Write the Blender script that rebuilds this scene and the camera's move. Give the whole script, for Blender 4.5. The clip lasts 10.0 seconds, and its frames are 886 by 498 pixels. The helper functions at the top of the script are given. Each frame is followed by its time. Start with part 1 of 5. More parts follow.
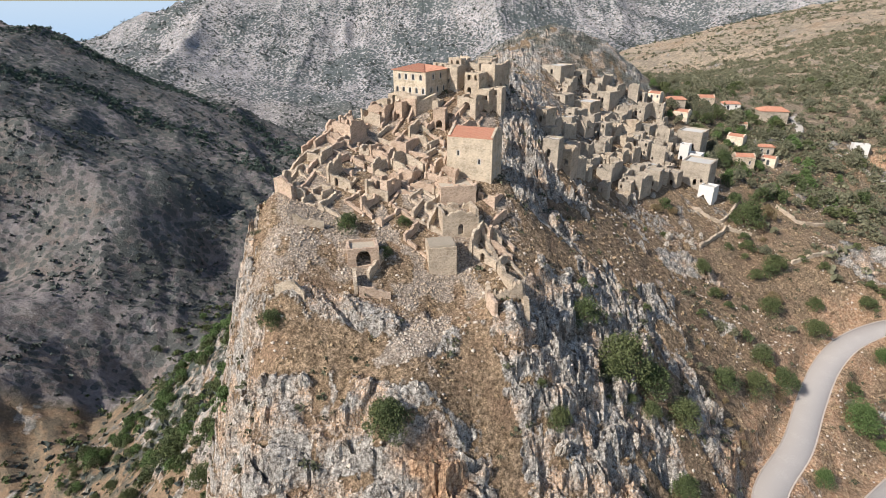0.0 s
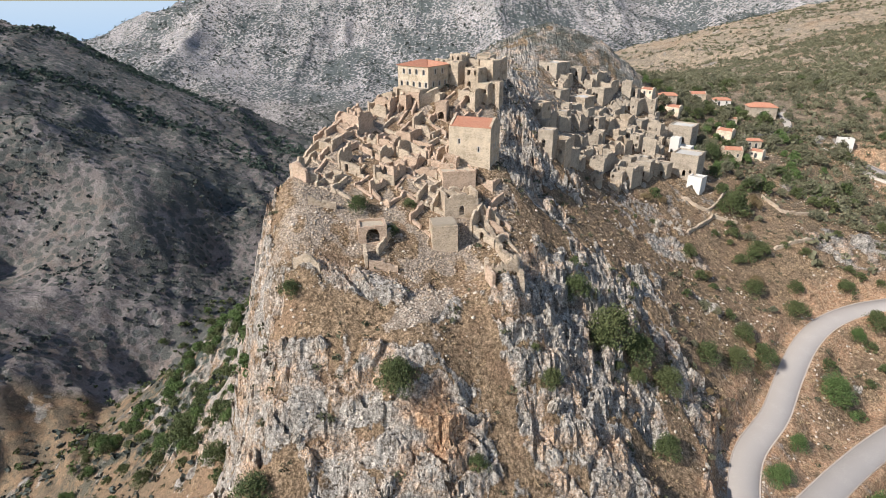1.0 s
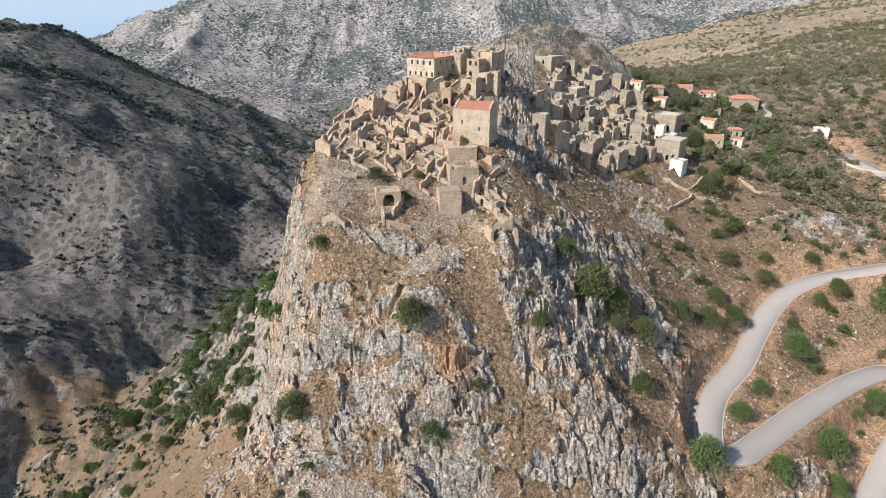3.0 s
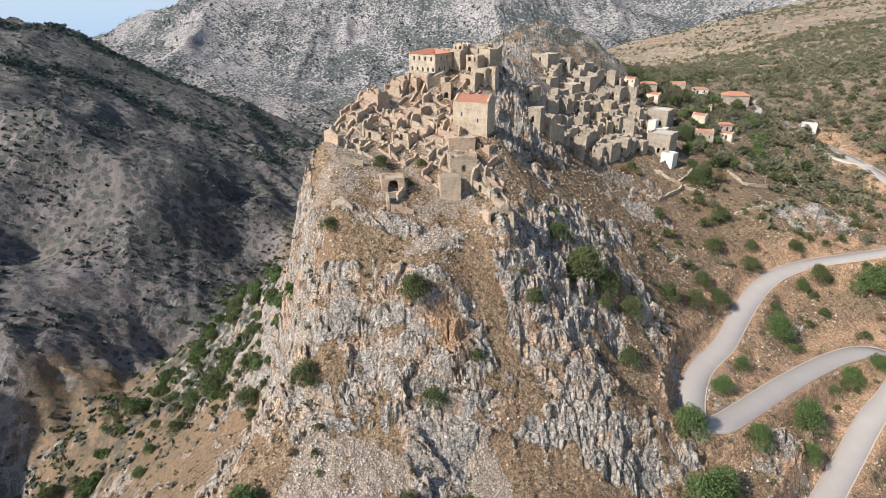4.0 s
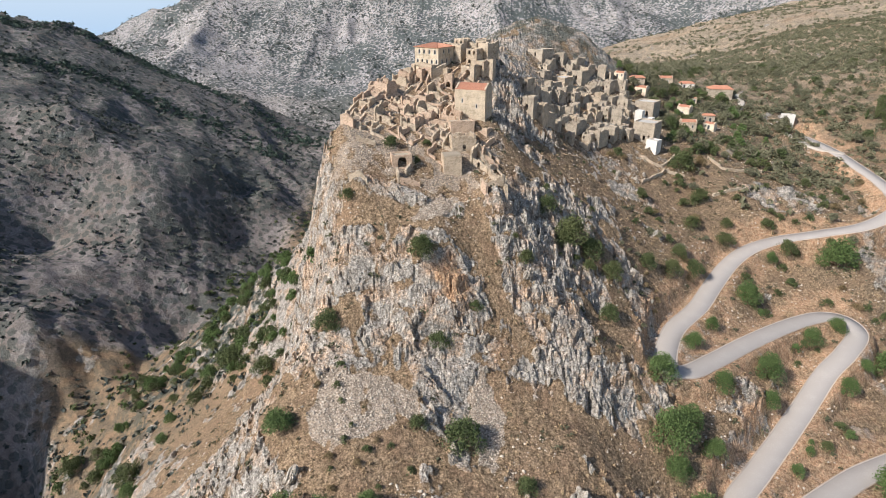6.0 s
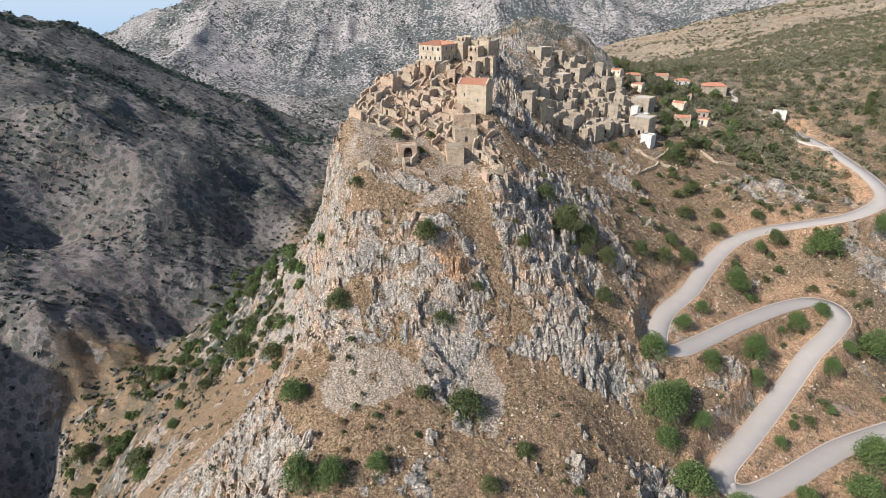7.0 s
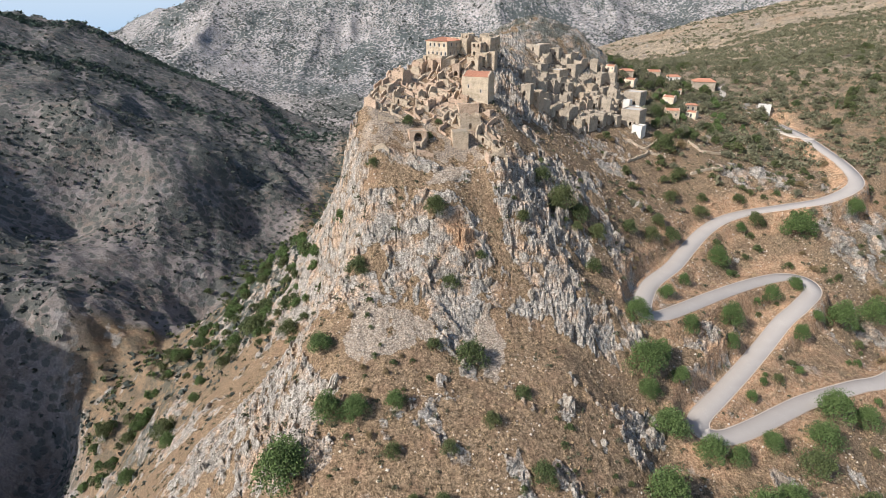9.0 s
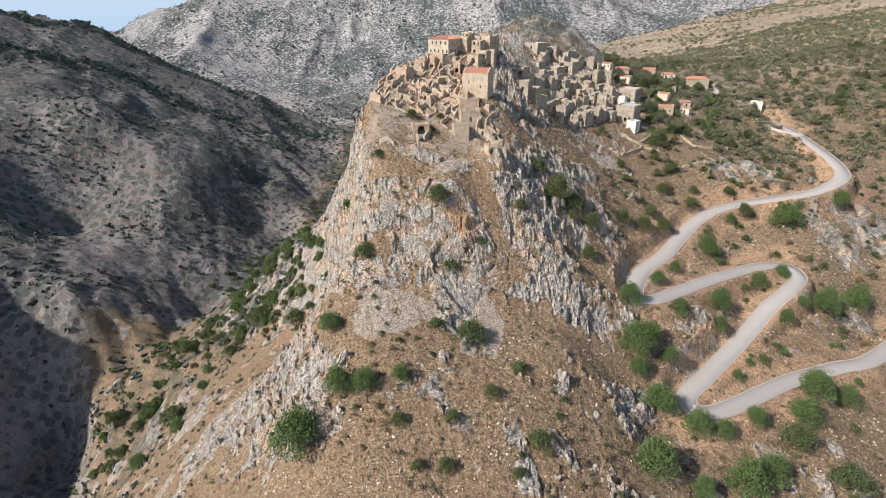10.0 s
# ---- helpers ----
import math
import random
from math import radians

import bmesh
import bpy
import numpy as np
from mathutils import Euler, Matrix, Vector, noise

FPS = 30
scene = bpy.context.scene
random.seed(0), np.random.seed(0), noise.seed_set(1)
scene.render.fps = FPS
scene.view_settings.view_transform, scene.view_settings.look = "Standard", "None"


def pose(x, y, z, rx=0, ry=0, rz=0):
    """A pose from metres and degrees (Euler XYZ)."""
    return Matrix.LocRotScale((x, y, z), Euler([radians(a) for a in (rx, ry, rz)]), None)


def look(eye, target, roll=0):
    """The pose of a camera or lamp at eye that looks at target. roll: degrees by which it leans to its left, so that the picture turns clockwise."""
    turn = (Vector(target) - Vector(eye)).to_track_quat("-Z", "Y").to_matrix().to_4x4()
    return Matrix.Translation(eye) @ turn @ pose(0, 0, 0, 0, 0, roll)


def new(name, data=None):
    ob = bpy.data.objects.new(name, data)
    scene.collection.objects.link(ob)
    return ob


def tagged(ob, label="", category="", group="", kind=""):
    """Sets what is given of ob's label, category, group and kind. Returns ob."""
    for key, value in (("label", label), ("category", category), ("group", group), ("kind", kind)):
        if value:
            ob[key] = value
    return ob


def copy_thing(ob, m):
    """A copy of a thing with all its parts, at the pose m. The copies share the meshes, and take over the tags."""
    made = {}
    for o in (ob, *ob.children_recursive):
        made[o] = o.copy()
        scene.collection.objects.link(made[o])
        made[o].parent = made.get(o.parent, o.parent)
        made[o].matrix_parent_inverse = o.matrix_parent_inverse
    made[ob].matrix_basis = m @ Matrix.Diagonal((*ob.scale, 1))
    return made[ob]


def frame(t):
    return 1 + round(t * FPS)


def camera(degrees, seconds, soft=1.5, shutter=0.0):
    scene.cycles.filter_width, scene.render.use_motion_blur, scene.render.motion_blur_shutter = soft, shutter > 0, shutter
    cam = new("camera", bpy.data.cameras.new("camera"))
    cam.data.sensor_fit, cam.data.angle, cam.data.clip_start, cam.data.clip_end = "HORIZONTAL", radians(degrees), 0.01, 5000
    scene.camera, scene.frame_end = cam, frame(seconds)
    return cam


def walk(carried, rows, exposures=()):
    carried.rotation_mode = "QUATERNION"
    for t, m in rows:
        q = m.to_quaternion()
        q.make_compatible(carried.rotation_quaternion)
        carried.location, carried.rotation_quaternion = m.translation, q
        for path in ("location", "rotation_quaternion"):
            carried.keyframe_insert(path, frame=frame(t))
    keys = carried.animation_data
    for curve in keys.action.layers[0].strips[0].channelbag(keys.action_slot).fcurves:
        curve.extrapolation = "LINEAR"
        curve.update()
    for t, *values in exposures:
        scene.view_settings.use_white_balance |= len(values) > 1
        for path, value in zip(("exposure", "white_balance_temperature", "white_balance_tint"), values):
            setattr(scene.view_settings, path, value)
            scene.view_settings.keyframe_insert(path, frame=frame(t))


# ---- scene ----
cam = camera(76.0, 10.0, 0.5)
METRES, EYE, TILT, LEAN, TURN = 80.6, 195.0, -23.7, 0.0, 0.0
ROWS = [
    (0.0, 0.0000, 0.0000, 0.0000, 0.00, 0.00, -0.00),
    (0.5, -0.0016, -0.0523, -0.0228, -0.05, -0.01, 0.02),
    (1.0, -0.0070, -0.1103, -0.0492, -0.06, -0.01, 0.04),
    (1.5, -0.0124, -0.1643, -0.0737, -0.07, -0.04, 0.04),
    (2.0, -0.0178, -0.2207, -0.0987, -0.05, -0.08, 0.05),
    (2.5, -0.0207, -0.2725, -0.1216, -0.06, -0.09, 0.07),
    (4.0, -0.0257, -0.4328, -0.1924, -0.09, -0.16, 0.06),
    (4.5, -0.0267, -0.4861, -0.2162, -0.11, -0.18, 0.06),
    (5.0, -0.0291, -0.5451, -0.2421, -0.13, -0.21, 0.05),
    (5.5, -0.0322, -0.6003, -0.2664, -0.12, -0.22, 0.05),
    (7.0, -0.0470, -0.7644, -0.3392, -0.08, -0.26, 0.04),
    (7.5, -0.0532, -0.8167, -0.3621, -0.05, -0.27, 0.05),
    (8.0, -0.0588, -0.8726, -0.3861, -0.05, -0.26, 0.04),
    (8.5, -0.0641, -0.9256, -0.4089, -0.07, -0.25, 0.04),
    (9.0, -0.0711, -0.9828, -0.4334, -0.05, -0.26, 0.01),
    (9.5, -0.0749, -1.0347, -0.4559, -0.05, -0.25, 0.01),
    (10.0, -0.0789, -1.0961, -0.4824, -0.06, -0.28, 0.03),
]
walk(cam, [(t, pose(0, 0, EYE, TILT, LEAN, TURN) @ pose(METRES * x, METRES * y, METRES * z, 90 + pitch, roll, yaw)) for t, x, y, z, yaw, pitch, roll in ROWS])

# ---------------------------------------------------------------- light
SUN_AZ, SUN_EL = radians(-122), radians(39)      # azimuth from +y, clockwise positive; the sun stands to the left
world = bpy.data.worlds.new("hazy_sky")
scene.world = world
world.use_nodes = True
wn, wl = world.node_tree.nodes, world.node_tree.links
sky = wn.new("ShaderNodeTexSky")
sky.sky_type = "NISHITA"
sky.sun_disc = False
sky.sun_elevation, sky.sun_rotation = SUN_EL, SUN_AZ
sky.air_density, sky.dust_density, sky.altitude = 1.0, 1.2, 400
wl.new(sky.outputs[0], wn["Background"].inputs[0])
wn["Background"].inputs[1].default_value = 0.125
sun_data = bpy.data.lights.new("sun", "SUN")
sun_data.energy, sun_data.angle, sun_data.color = 5.0, radians(1.0), (1.0, 0.94, 0.88)
sun = new("sun", sun_data)
sun_way = Vector((math.sin(SUN_AZ) * math.cos(SUN_EL), math.cos(SUN_AZ) * math.cos(SUN_EL), math.sin(SUN_EL)))
sun.matrix_world = look(tuple(Vector((0, 100, 300)) + 50 * sun_way), (0, 100, 300))
scene.view_settings.exposure = 0.2

# ---------------------------------------------------------------- ground form
# terrain-begin
import numpy as np


def lattice(ix, iy, seed):
    """A repeatable random number from 0 to 1 for each whole-number place."""
    h = (ix.astype(np.int64) * 374761393 + iy.astype(np.int64) * 668265263 + seed * 974634777) & 0xFFFFFFFF
    h = ((h ^ (h >> 13)) * 1274126177) & 0xFFFFFFFF
    return ((h ^ (h >> 16)) & 0xFFFFFF) / float(0x1000000)


def grain(x, y, seed=0):
    """Smooth value noise from -1 to 1."""
    ix, iy = np.floor(x), np.floor(y)
    fx, fy = x - ix, y - iy
    ux, uy = fx * fx * fx * (fx * (fx * 6 - 15) + 10), fy * fy * fy * (fy * (fy * 6 - 15) + 10)
    a, b = lattice(ix, iy, seed), lattice(ix + 1, iy, seed)
    c, d = lattice(ix, iy + 1, seed), lattice(ix + 1, iy + 1, seed)
    return 2 * ((a * (1 - ux) + b * ux) * (1 - uy) + (c * (1 - ux) + d * ux) * uy) - 1


def layers(x, y, octaves, seed=0, gain=0.5):
    """Several sizes of noise laid over one another."""
    out, amp, total = 0.0, 1.0, 0.0
    for k in range(octaves):
        out = out + amp * grain(x * 2 ** k + 17.3 * k, y * 2 ** k - 9.1 * k, seed + k)
        total += amp
        amp *= gain
    return out / total


def ribs(x, y, octaves, seed=0):
    """Sharp crests with rounded hollows, from 0 to 1."""
    out, amp, total = 0.0, 1.0, 0.0
    for k in range(octaves):
        out = out + amp * (1 - np.abs(grain(x * 2 ** k + 5.7 * k, y * 2 ** k + 3.3 * k, seed + k)) ) ** 2
        total += amp
        amp *= 0.5
    return out / total


def blocks(x, y, seed=0):
    """Broken blocks: a random level for each cell, and how near its border is (0 at the border)."""
    ix, iy = np.floor(x), np.floor(y)
    best = np.full(x.shape, 9.0)
    second = np.full(x.shape, 9.0)
    level = np.zeros(x.shape)
    for dx in (-1, 0, 1):
        for dy in (-1, 0, 1):
            cx, cy = ix + dx, iy + dy
            d = np.hypot(cx + lattice(cx, cy, seed) - x, cy + lattice(cx, cy, seed + 7) - y)
            nearer = d < best
            second = np.where(nearer, best, np.minimum(second, d))
            level = np.where(nearer, lattice(cx, cy, seed + 13), level)
            best = np.where(nearer, d, best)
    return level, second - best


def smooth(a, b, v):
    u = np.clip((v - a) / (b - a), 0, 1)
    return u * u * (3 - 2 * u)


UNIT = 1.3      # the plan of the ground is drawn in units of 1.3 m

# heights of the ground at some places (x, y, z), in plan units: the crag, the gentler right flank, the gorge, the far slopes
CRAG = [(-5, 0, 76), (7, 11, 80.5), (17, 5, 74), (20, 28, 83), (9, 27, 84.5), (2, 32, 87), (-6, 27, 88), (-14, 15, 85), (-31, 9, 78),
        (-32, 30, 86), (-27, 45, 94), (-15, 38, 94.5), (29, 34, 79.5), (29, 19, 75), (39, 19, 66), (17, 34, 85), (4.1, 50.4, 104.5), (37, 65, 93.5),
        (-3, 50, 110), (8.8, 60, 115.5), (18, 63, 106), (29, 72, 102.5), (-8, 57, 114), (-12, 62, 117.5), (3, 64, 114.5), (-16, 68, 121.5), (-29, 72, 112),
        (-20, 78, 124.5), (5, 76, 121), (9, 84, 124.5), (-9, 85, 125.5), (-12, 94, 127.5)]
CRAG_B = [(1, 95, 126.5), (17, 94, 119), (21, 101, 121), (-3, 104, 132.5), (-14, 106, 130), (8, 108, 133), (11, 118, 136), (-2, 120, 134), (22, 118, 123),
          (25, 195, 140), (36, 196, 143), (54, 196, 137), (60, 205, 130), (28, 150, 127), (15, 150, 134), (0, 150, 126), (-40, 150, 92), (0, 200, 124), (-60, 200, 52),
          (-22, 51, 107), (-30, 57, 90), (-33, 76, 84), (-33, 100, 94), (-46, 100, 52), (-48, 62, 58), (-25.5, 60, 112), (26, 58, 97), (27, 46, 91), (14, 47, 97), (38, 52, 86), (20, 250, 110), (-7, 47, 106.5), (-13.4, 44.5, 101), (29, 53, 90), (-20, 44, 101)]
RIGHT = [(53, 27, 67.5), (66, 39, 67), (78, 30, 64), (77, 62, 72), (68, 75, 82), (112, 98, 88), (72, 112, 96), (84, 115, 97), (51, 100, 99), (123, 140, 95), (143, 158, 101),
         (132, 178, 106), (116, 200, 112), (183, 221, 119), (50, 129, 110), (60, 126, 105), (41, 111, 107), (35, 131, 116), (46, 170, 121), (72, 165, 112), (60, 235, 120), (95, 195, 114),
         (104, 52, 62.5), (119, 62, 60), (150, 90, 78), (60, 0, 55), (110, 15, 48), (200, 140, 105), (170, 40, 60), (43, 55, 82), (81, 79, 77), (104, 80, 76)]
RIGHT_B = [(92, 67, 72), (60, 75, 83), (94, 103, 88), (60, 48, 76), (75, 47, 69), (92, 44, 63), (237, 353, 128), (184, 434, 98), (167, 290, 114), (300, 250, 136), (346, 468, 139), (420, 300, 155), (110, 300, 112), (120, 420, 98), (250, 560, 118), (500, 600, 165), (80, 560, 80), (20, 350, 80), (329, 857, 94), (450, 905, 119), (290, 800, 96), (180, 700, 84), (600, 800, 150), (130, 130, 95)]
GORGE = [(-253, 313, -2), (-303, 405, 70), (-465, 627, 118), (-373, 735, 55), (-254, 715, 27), (-190, 645, -10), (-139, 650, -8), (-470, 740, 105), (-224, 206, -8), (-179, 224, -27), (-160, 322, -37), (-164, 254, -46), (-190, 165, -46), (-186, 433, -16),
         (-130, 350, -44), (-105, 450, -38), (-95, 560, -30), (-85, 690, -28), (-138, 137, -25), (-122, 125, -6), (-161, 141, -33), (-93, 127, 13), (-65, 27, 49), (-41, 13, 64), (-92, 194, 24), (-113, 217, 4), (-90, 130, 15), (-80, 260, 8), (-40, 320, 20), (-110, 280, -28), (-205, 230, -14)]
GORGE_B = [(-450, 380, 95), (-600, 600, 165), (-400, 190, 120), (-600, 250, 160), (-330, 100, 100), (-240, 60, -40), (-480, 40, 125), (-650, -20, 160), (-120, 40, -10), (-90, -40, 10), (-40, -50, 50), (-350, 860, -30), (-150, 850, -50), (-600, 1000, 20), (-20, 850, -40), (-20, 600, 30), (-900, 700, 150), (-300, 500, 40), (10, -60, 50), (80, -60, 40), (-200, -100, -50), (-207, 156, -82), (-190, 120, -80), (-168, 86, -68), (-146, 52, -54)]
GORGE_C = [(-26.5, 77, 120.5), (-26, 86, 122), (-24.5, 95, 124), (-22, 104, 127), (-161.8, 431.2, -5.8), (-199.7, 333.7, -9.5), (-272.5, 356.9, 24.8), (-223.6, 275.0, -2.8), (-204.3, 197.9, -14.5), (-301.0, 647.8, 51.1), (-441.5, 710.4, 109.5), (-79.3, 173.8, 25.6), (-109.6, 138.5, -0.6), (-84.3, 80.3, 23.6), (-171.2, 203.1, -34.5), (-276.9, 315.4, -5.2), (-210.8, 358.2, 18.5), (-192.7, 428.5, 17.2), (-179.6, 297.7, -19.4), (-168.7, 380.0, -32.7), (-220.3, 205.6, -5.2), (-291.5, 396.9, 73.8)]
PEAKS = [(-920, 1500, 57), (-530, 1500, 150), (-245, 1400, 92), (-102, 1280, 56), (-637, 1380, 60), (-200, 1620, 260), (200, 1700, 380), (700, 1750, 380), (-300, 1050, -40), (50, 1050, -10), (300, 1250, 60), (500, 1684, 160), (500, 1150, 60), (1000, 1500, 260), (900, 1000, 150), (1500, 1600, 300), (-1500, 1700, -70), (-1300, 1200, -20), (-400, 2100, 300), (500, 2400, 420), (-1500, 2400, -100), (2000, 2400, 300), (1200, 500, 200), (1000, 0, 100), (-1200, 100, 120), (0, -500, 20), (700, -500, 30), (-700, -500, 60), (-1300, 2000, -100)]
KNOTS = np.array(CRAG + CRAG_B + RIGHT + RIGHT_B + GORGE + GORGE_B + GORGE_C + PEAKS, float)


def knot_shape(d):
    return np.sqrt(d * d + 9.0)


def knot_weights():
    k = KNOTS
    a = knot_shape(np.hypot(k[:, None, 0] - k[None, :, 0], k[:, None, 1] - k[None, :, 1]))
    n = len(k)
    m = np.zeros((n + 1, n + 1))
    m[:n, :n] = a
    m[n, :n] = m[:n, n] = 1
    return np.linalg.solve(m, np.append(k[:, 2], 0))


WEIGHTS = knot_weights()

# the road's middle line: x, y, z, in plan units
ROAD = [(136, 172, 101), (137, 156, 100), (136, 140, 98.5), (134, 122, 96.5), (129, 109, 94.5), (117, 103, 91.5), (104, 102, 89.5), (92, 101, 88), (82, 97, 87), (74, 91, 85.5), (66, 82, 84),
        (58, 72, 83), (49, 63, 82.2), (43.4, 51.6, 81.6), (47.0, 49.6, 81), (54.5, 54.5, 80.1), (65.0, 62.1, 79.1), (76.2, 69.6, 78.1), (85.2, 74.8, 77.4), (93.3, 78.2, 76.8), (98.4, 77.6, 76.2), (98.2, 72.2, 75.5), (91.3, 65.6, 74.4), (84.1, 60.4, 72.7), (75.1, 52.3, 70.2), (66.1, 44.1, 68.6), (57.5, 36.3, 67.7), (50.8, 30.1, 67), (50.3, 26.2, 66.6), (54.4, 25.2, 66.2), (61.9, 28.5, 65.8), (71.0, 33.7, 65.3), (80.5, 38.8, 64.8), (95.3, 44.7, 64.1), (106.5, 48.6, 63.5), (126, 62, 62.5)]


def spline(points, per):
    """A smooth line through points, per steps between two of them."""
    p = np.array(points, float)
    p = np.vstack([2 * p[0] - p[1], p, 2 * p[-1] - p[-2]])
    out = []
    for i in range(1, len(p) - 2):
        for u in np.linspace(0, 1, per, endpoint=False):
            a, b, c, d = p[i - 1:i + 3]
            out.append(0.5 * (2 * b + (c - a) * u + (2 * a - 5 * b + 4 * c - d) * u * u + (3 * b - a - 3 * c + d) * u ** 3))
    out.append(p[-2])
    return np.array(out)


ROAD_LINE = spline(ROAD, 6)
ROAD_HALF = 2.1


def near_road(x, y):
    """Distance from the road's middle line and the road's height there."""
    best, level = np.full(x.shape, 1e9), np.zeros(x.shape)
    inside = (x > 25) & (x < 165) & (y > 0) & (y < 190)
    if not inside.any():
        return best, level
    px, py = x[inside], y[inside]
    b, z, share = np.full(px.shape, 1e9), np.zeros(px.shape), np.zeros(px.shape)
    for p, q in zip(ROAD_LINE[:-1], ROAD_LINE[1:]):
        w = q[:2] - p[:2]
        u = np.clip(((px - p[0]) * w[0] + (py - p[1]) * w[1]) / (w @ w), 0, 1)
        d = np.hypot(px - p[0] - u * w[0], py - p[1] - u * w[1])
        b = np.minimum(b, d)
        k = 1 / (d * d + 0.04) ** 2.5
        z += k * (p[2] + u * (q[2] - p[2]))
        share += k
    z /= share
    best[inside], level[inside] = b, z
    return best, level


def bare_height(x, y):
    """The large form of the ground."""
    if x.size < 3000:
        d = np.hypot(x.reshape(-1, 1) - KNOTS[None, :, 0], y.reshape(-1, 1) - KNOTS[None, :, 1])
        z = (knot_shape(d) @ WEIGHTS[:-1] + WEIGHTS[-1]).reshape(x.shape)
        lowered = smooth(2600, 3400, np.hypot(x, y))
        return z * (1 - lowered) - 150 * lowered
    z = np.full(x.shape, WEIGHTS[-1])
    for (kx, ky, _), w in zip(KNOTS, WEIGHTS[:-1]):
        z = z + w * knot_shape(np.hypot(x - kx, y - ky))
    far = np.hypot(x, y)
    z = z * (1 - smooth(2600, 3400, far)) + (-150) * smooth(2600, 3400, far)
    return z


FACE_A, FACE_B = (125, 93), (102, 118)      # bare rock faces above and below the upper road


def zones(x, y, z, slope):
    """How far each place is bare rock, loose scree, and built upon, each from 0 to 1."""
    wobble = layers(x / 16, y / 16, 2, 40)
    patch = layers(x / 4.5 + 0.3 * y / 6, y / 6, 4, 44, 0.6)
    crag = smooth(72, 50, np.abs(x + 2)) * smooth(-30, 0, y) * smooth(240, 200, y)
    rock = smooth(-0.12, 0.22, 0.55 * (slope - 1.0) + 0.42 * crag - 0.24 - 0.17 * crag * smooth(36, 26, y) + 0.75 * wobble + 0.9 * patch)
    knob = smooth(1.25, 0.8, np.hypot((x - 36) / 30, (y - 190) / 34)) + smooth(1.2, 0.8, np.hypot((x - 20) / 20, (y - 150) / 38))
    shelf_rock = smooth(54, 56.5, y + 0.2 * x) * smooth(63, 60, y) * smooth(-26, -22, x) * smooth(4, 0, x)
    rock = np.maximum(rock, smooth(1.3, 1.75, slope) * smooth(-0.5, -0.05, patch + 0.7 * wobble))
    rock = np.maximum(rock, smooth(-0.25, 0.15, patch + 0.2) * np.clip(1.3 * knob + 0.85 * shelf_rock + 0.9 * smooth(1.3, 0.7, np.hypot((x + 88) / 34, (y - 195) / 48)), 0, 1))
    rock = np.maximum(rock, smooth(-0.55, -0.1, patch) * np.clip(knob, 0, 1))
    faces = smooth(1.3, 0.6, np.hypot((x - FACE_A[0]) / 17, (y - FACE_A[1]) / 14)) + smooth(1.3, 0.6, np.hypot((x - FACE_B[0]) / 15, (y - FACE_B[1]) / 7))
    rock = np.maximum(rock, smooth(-0.3, 0.05, patch) * np.clip(faces, 0, 1))
    edge = 3 * patch
    ledge = smooth(50, 52, y + 0.15 * x + edge) * smooth(58, 55, y + edge) * smooth(-21, -16, x + edge) * smooth(6, 2, x + edge)
    cliff = smooth(35, 39, y + edge) * smooth(52, 50, y + 0.15 * x + edge) * smooth(-30, -24, x) * smooth(20, 14, x)
    rock = np.maximum(rock, 0.95 * cliff * smooth(-0.5, -0.1, patch + 0.5 * wobble))
    built = smooth(60, 66, y + 2 * edge) * smooth(120, 112, y + edge) * smooth(-25, -20, x + edge) * smooth(13, 8, x + edge)
    village = smooth(22, 30, x) * smooth(75, 66, x) * smooth(100, 110, y) * smooth(200, 180, y)
    cone = smooth(1.25, 0.6, np.hypot((x + 15) / 10, (y - 29) / 6.5)) + 0.9 * smooth(8, 4, np.hypot(0.74 * (x + 2.7) + 0.67 * (y - 57.5), 3.2 * (0.74 * (y - 57.5) - 0.67 * (x + 2.7)))) + 0.8 * smooth(6, 2, np.hypot((x - 5) * 1.3, (y - 30) * 0.5))
    scree = smooth(0.35, 0.65, cone + 0.9 * patch) * smooth(66, 62, y)
    shelf = smooth(16, 10, np.hypot((x + 4) * 0.6, y - 20)) * 0.3
    rubble = smooth(-0.3, 0.25, patch + 0.4 * grain(x / 1.7, y / 1.7, 47)) * built
    scree = np.maximum(scree, 0.8 * rubble)
    rock = rock * (1 - 0.85 * ledge * (1 - shelf_rock)) * (1 - 0.6 * built) * (1 - 0.5 * village) * (1 - 0.9 * scree) * (1 - shelf)
    return rock, scree, built


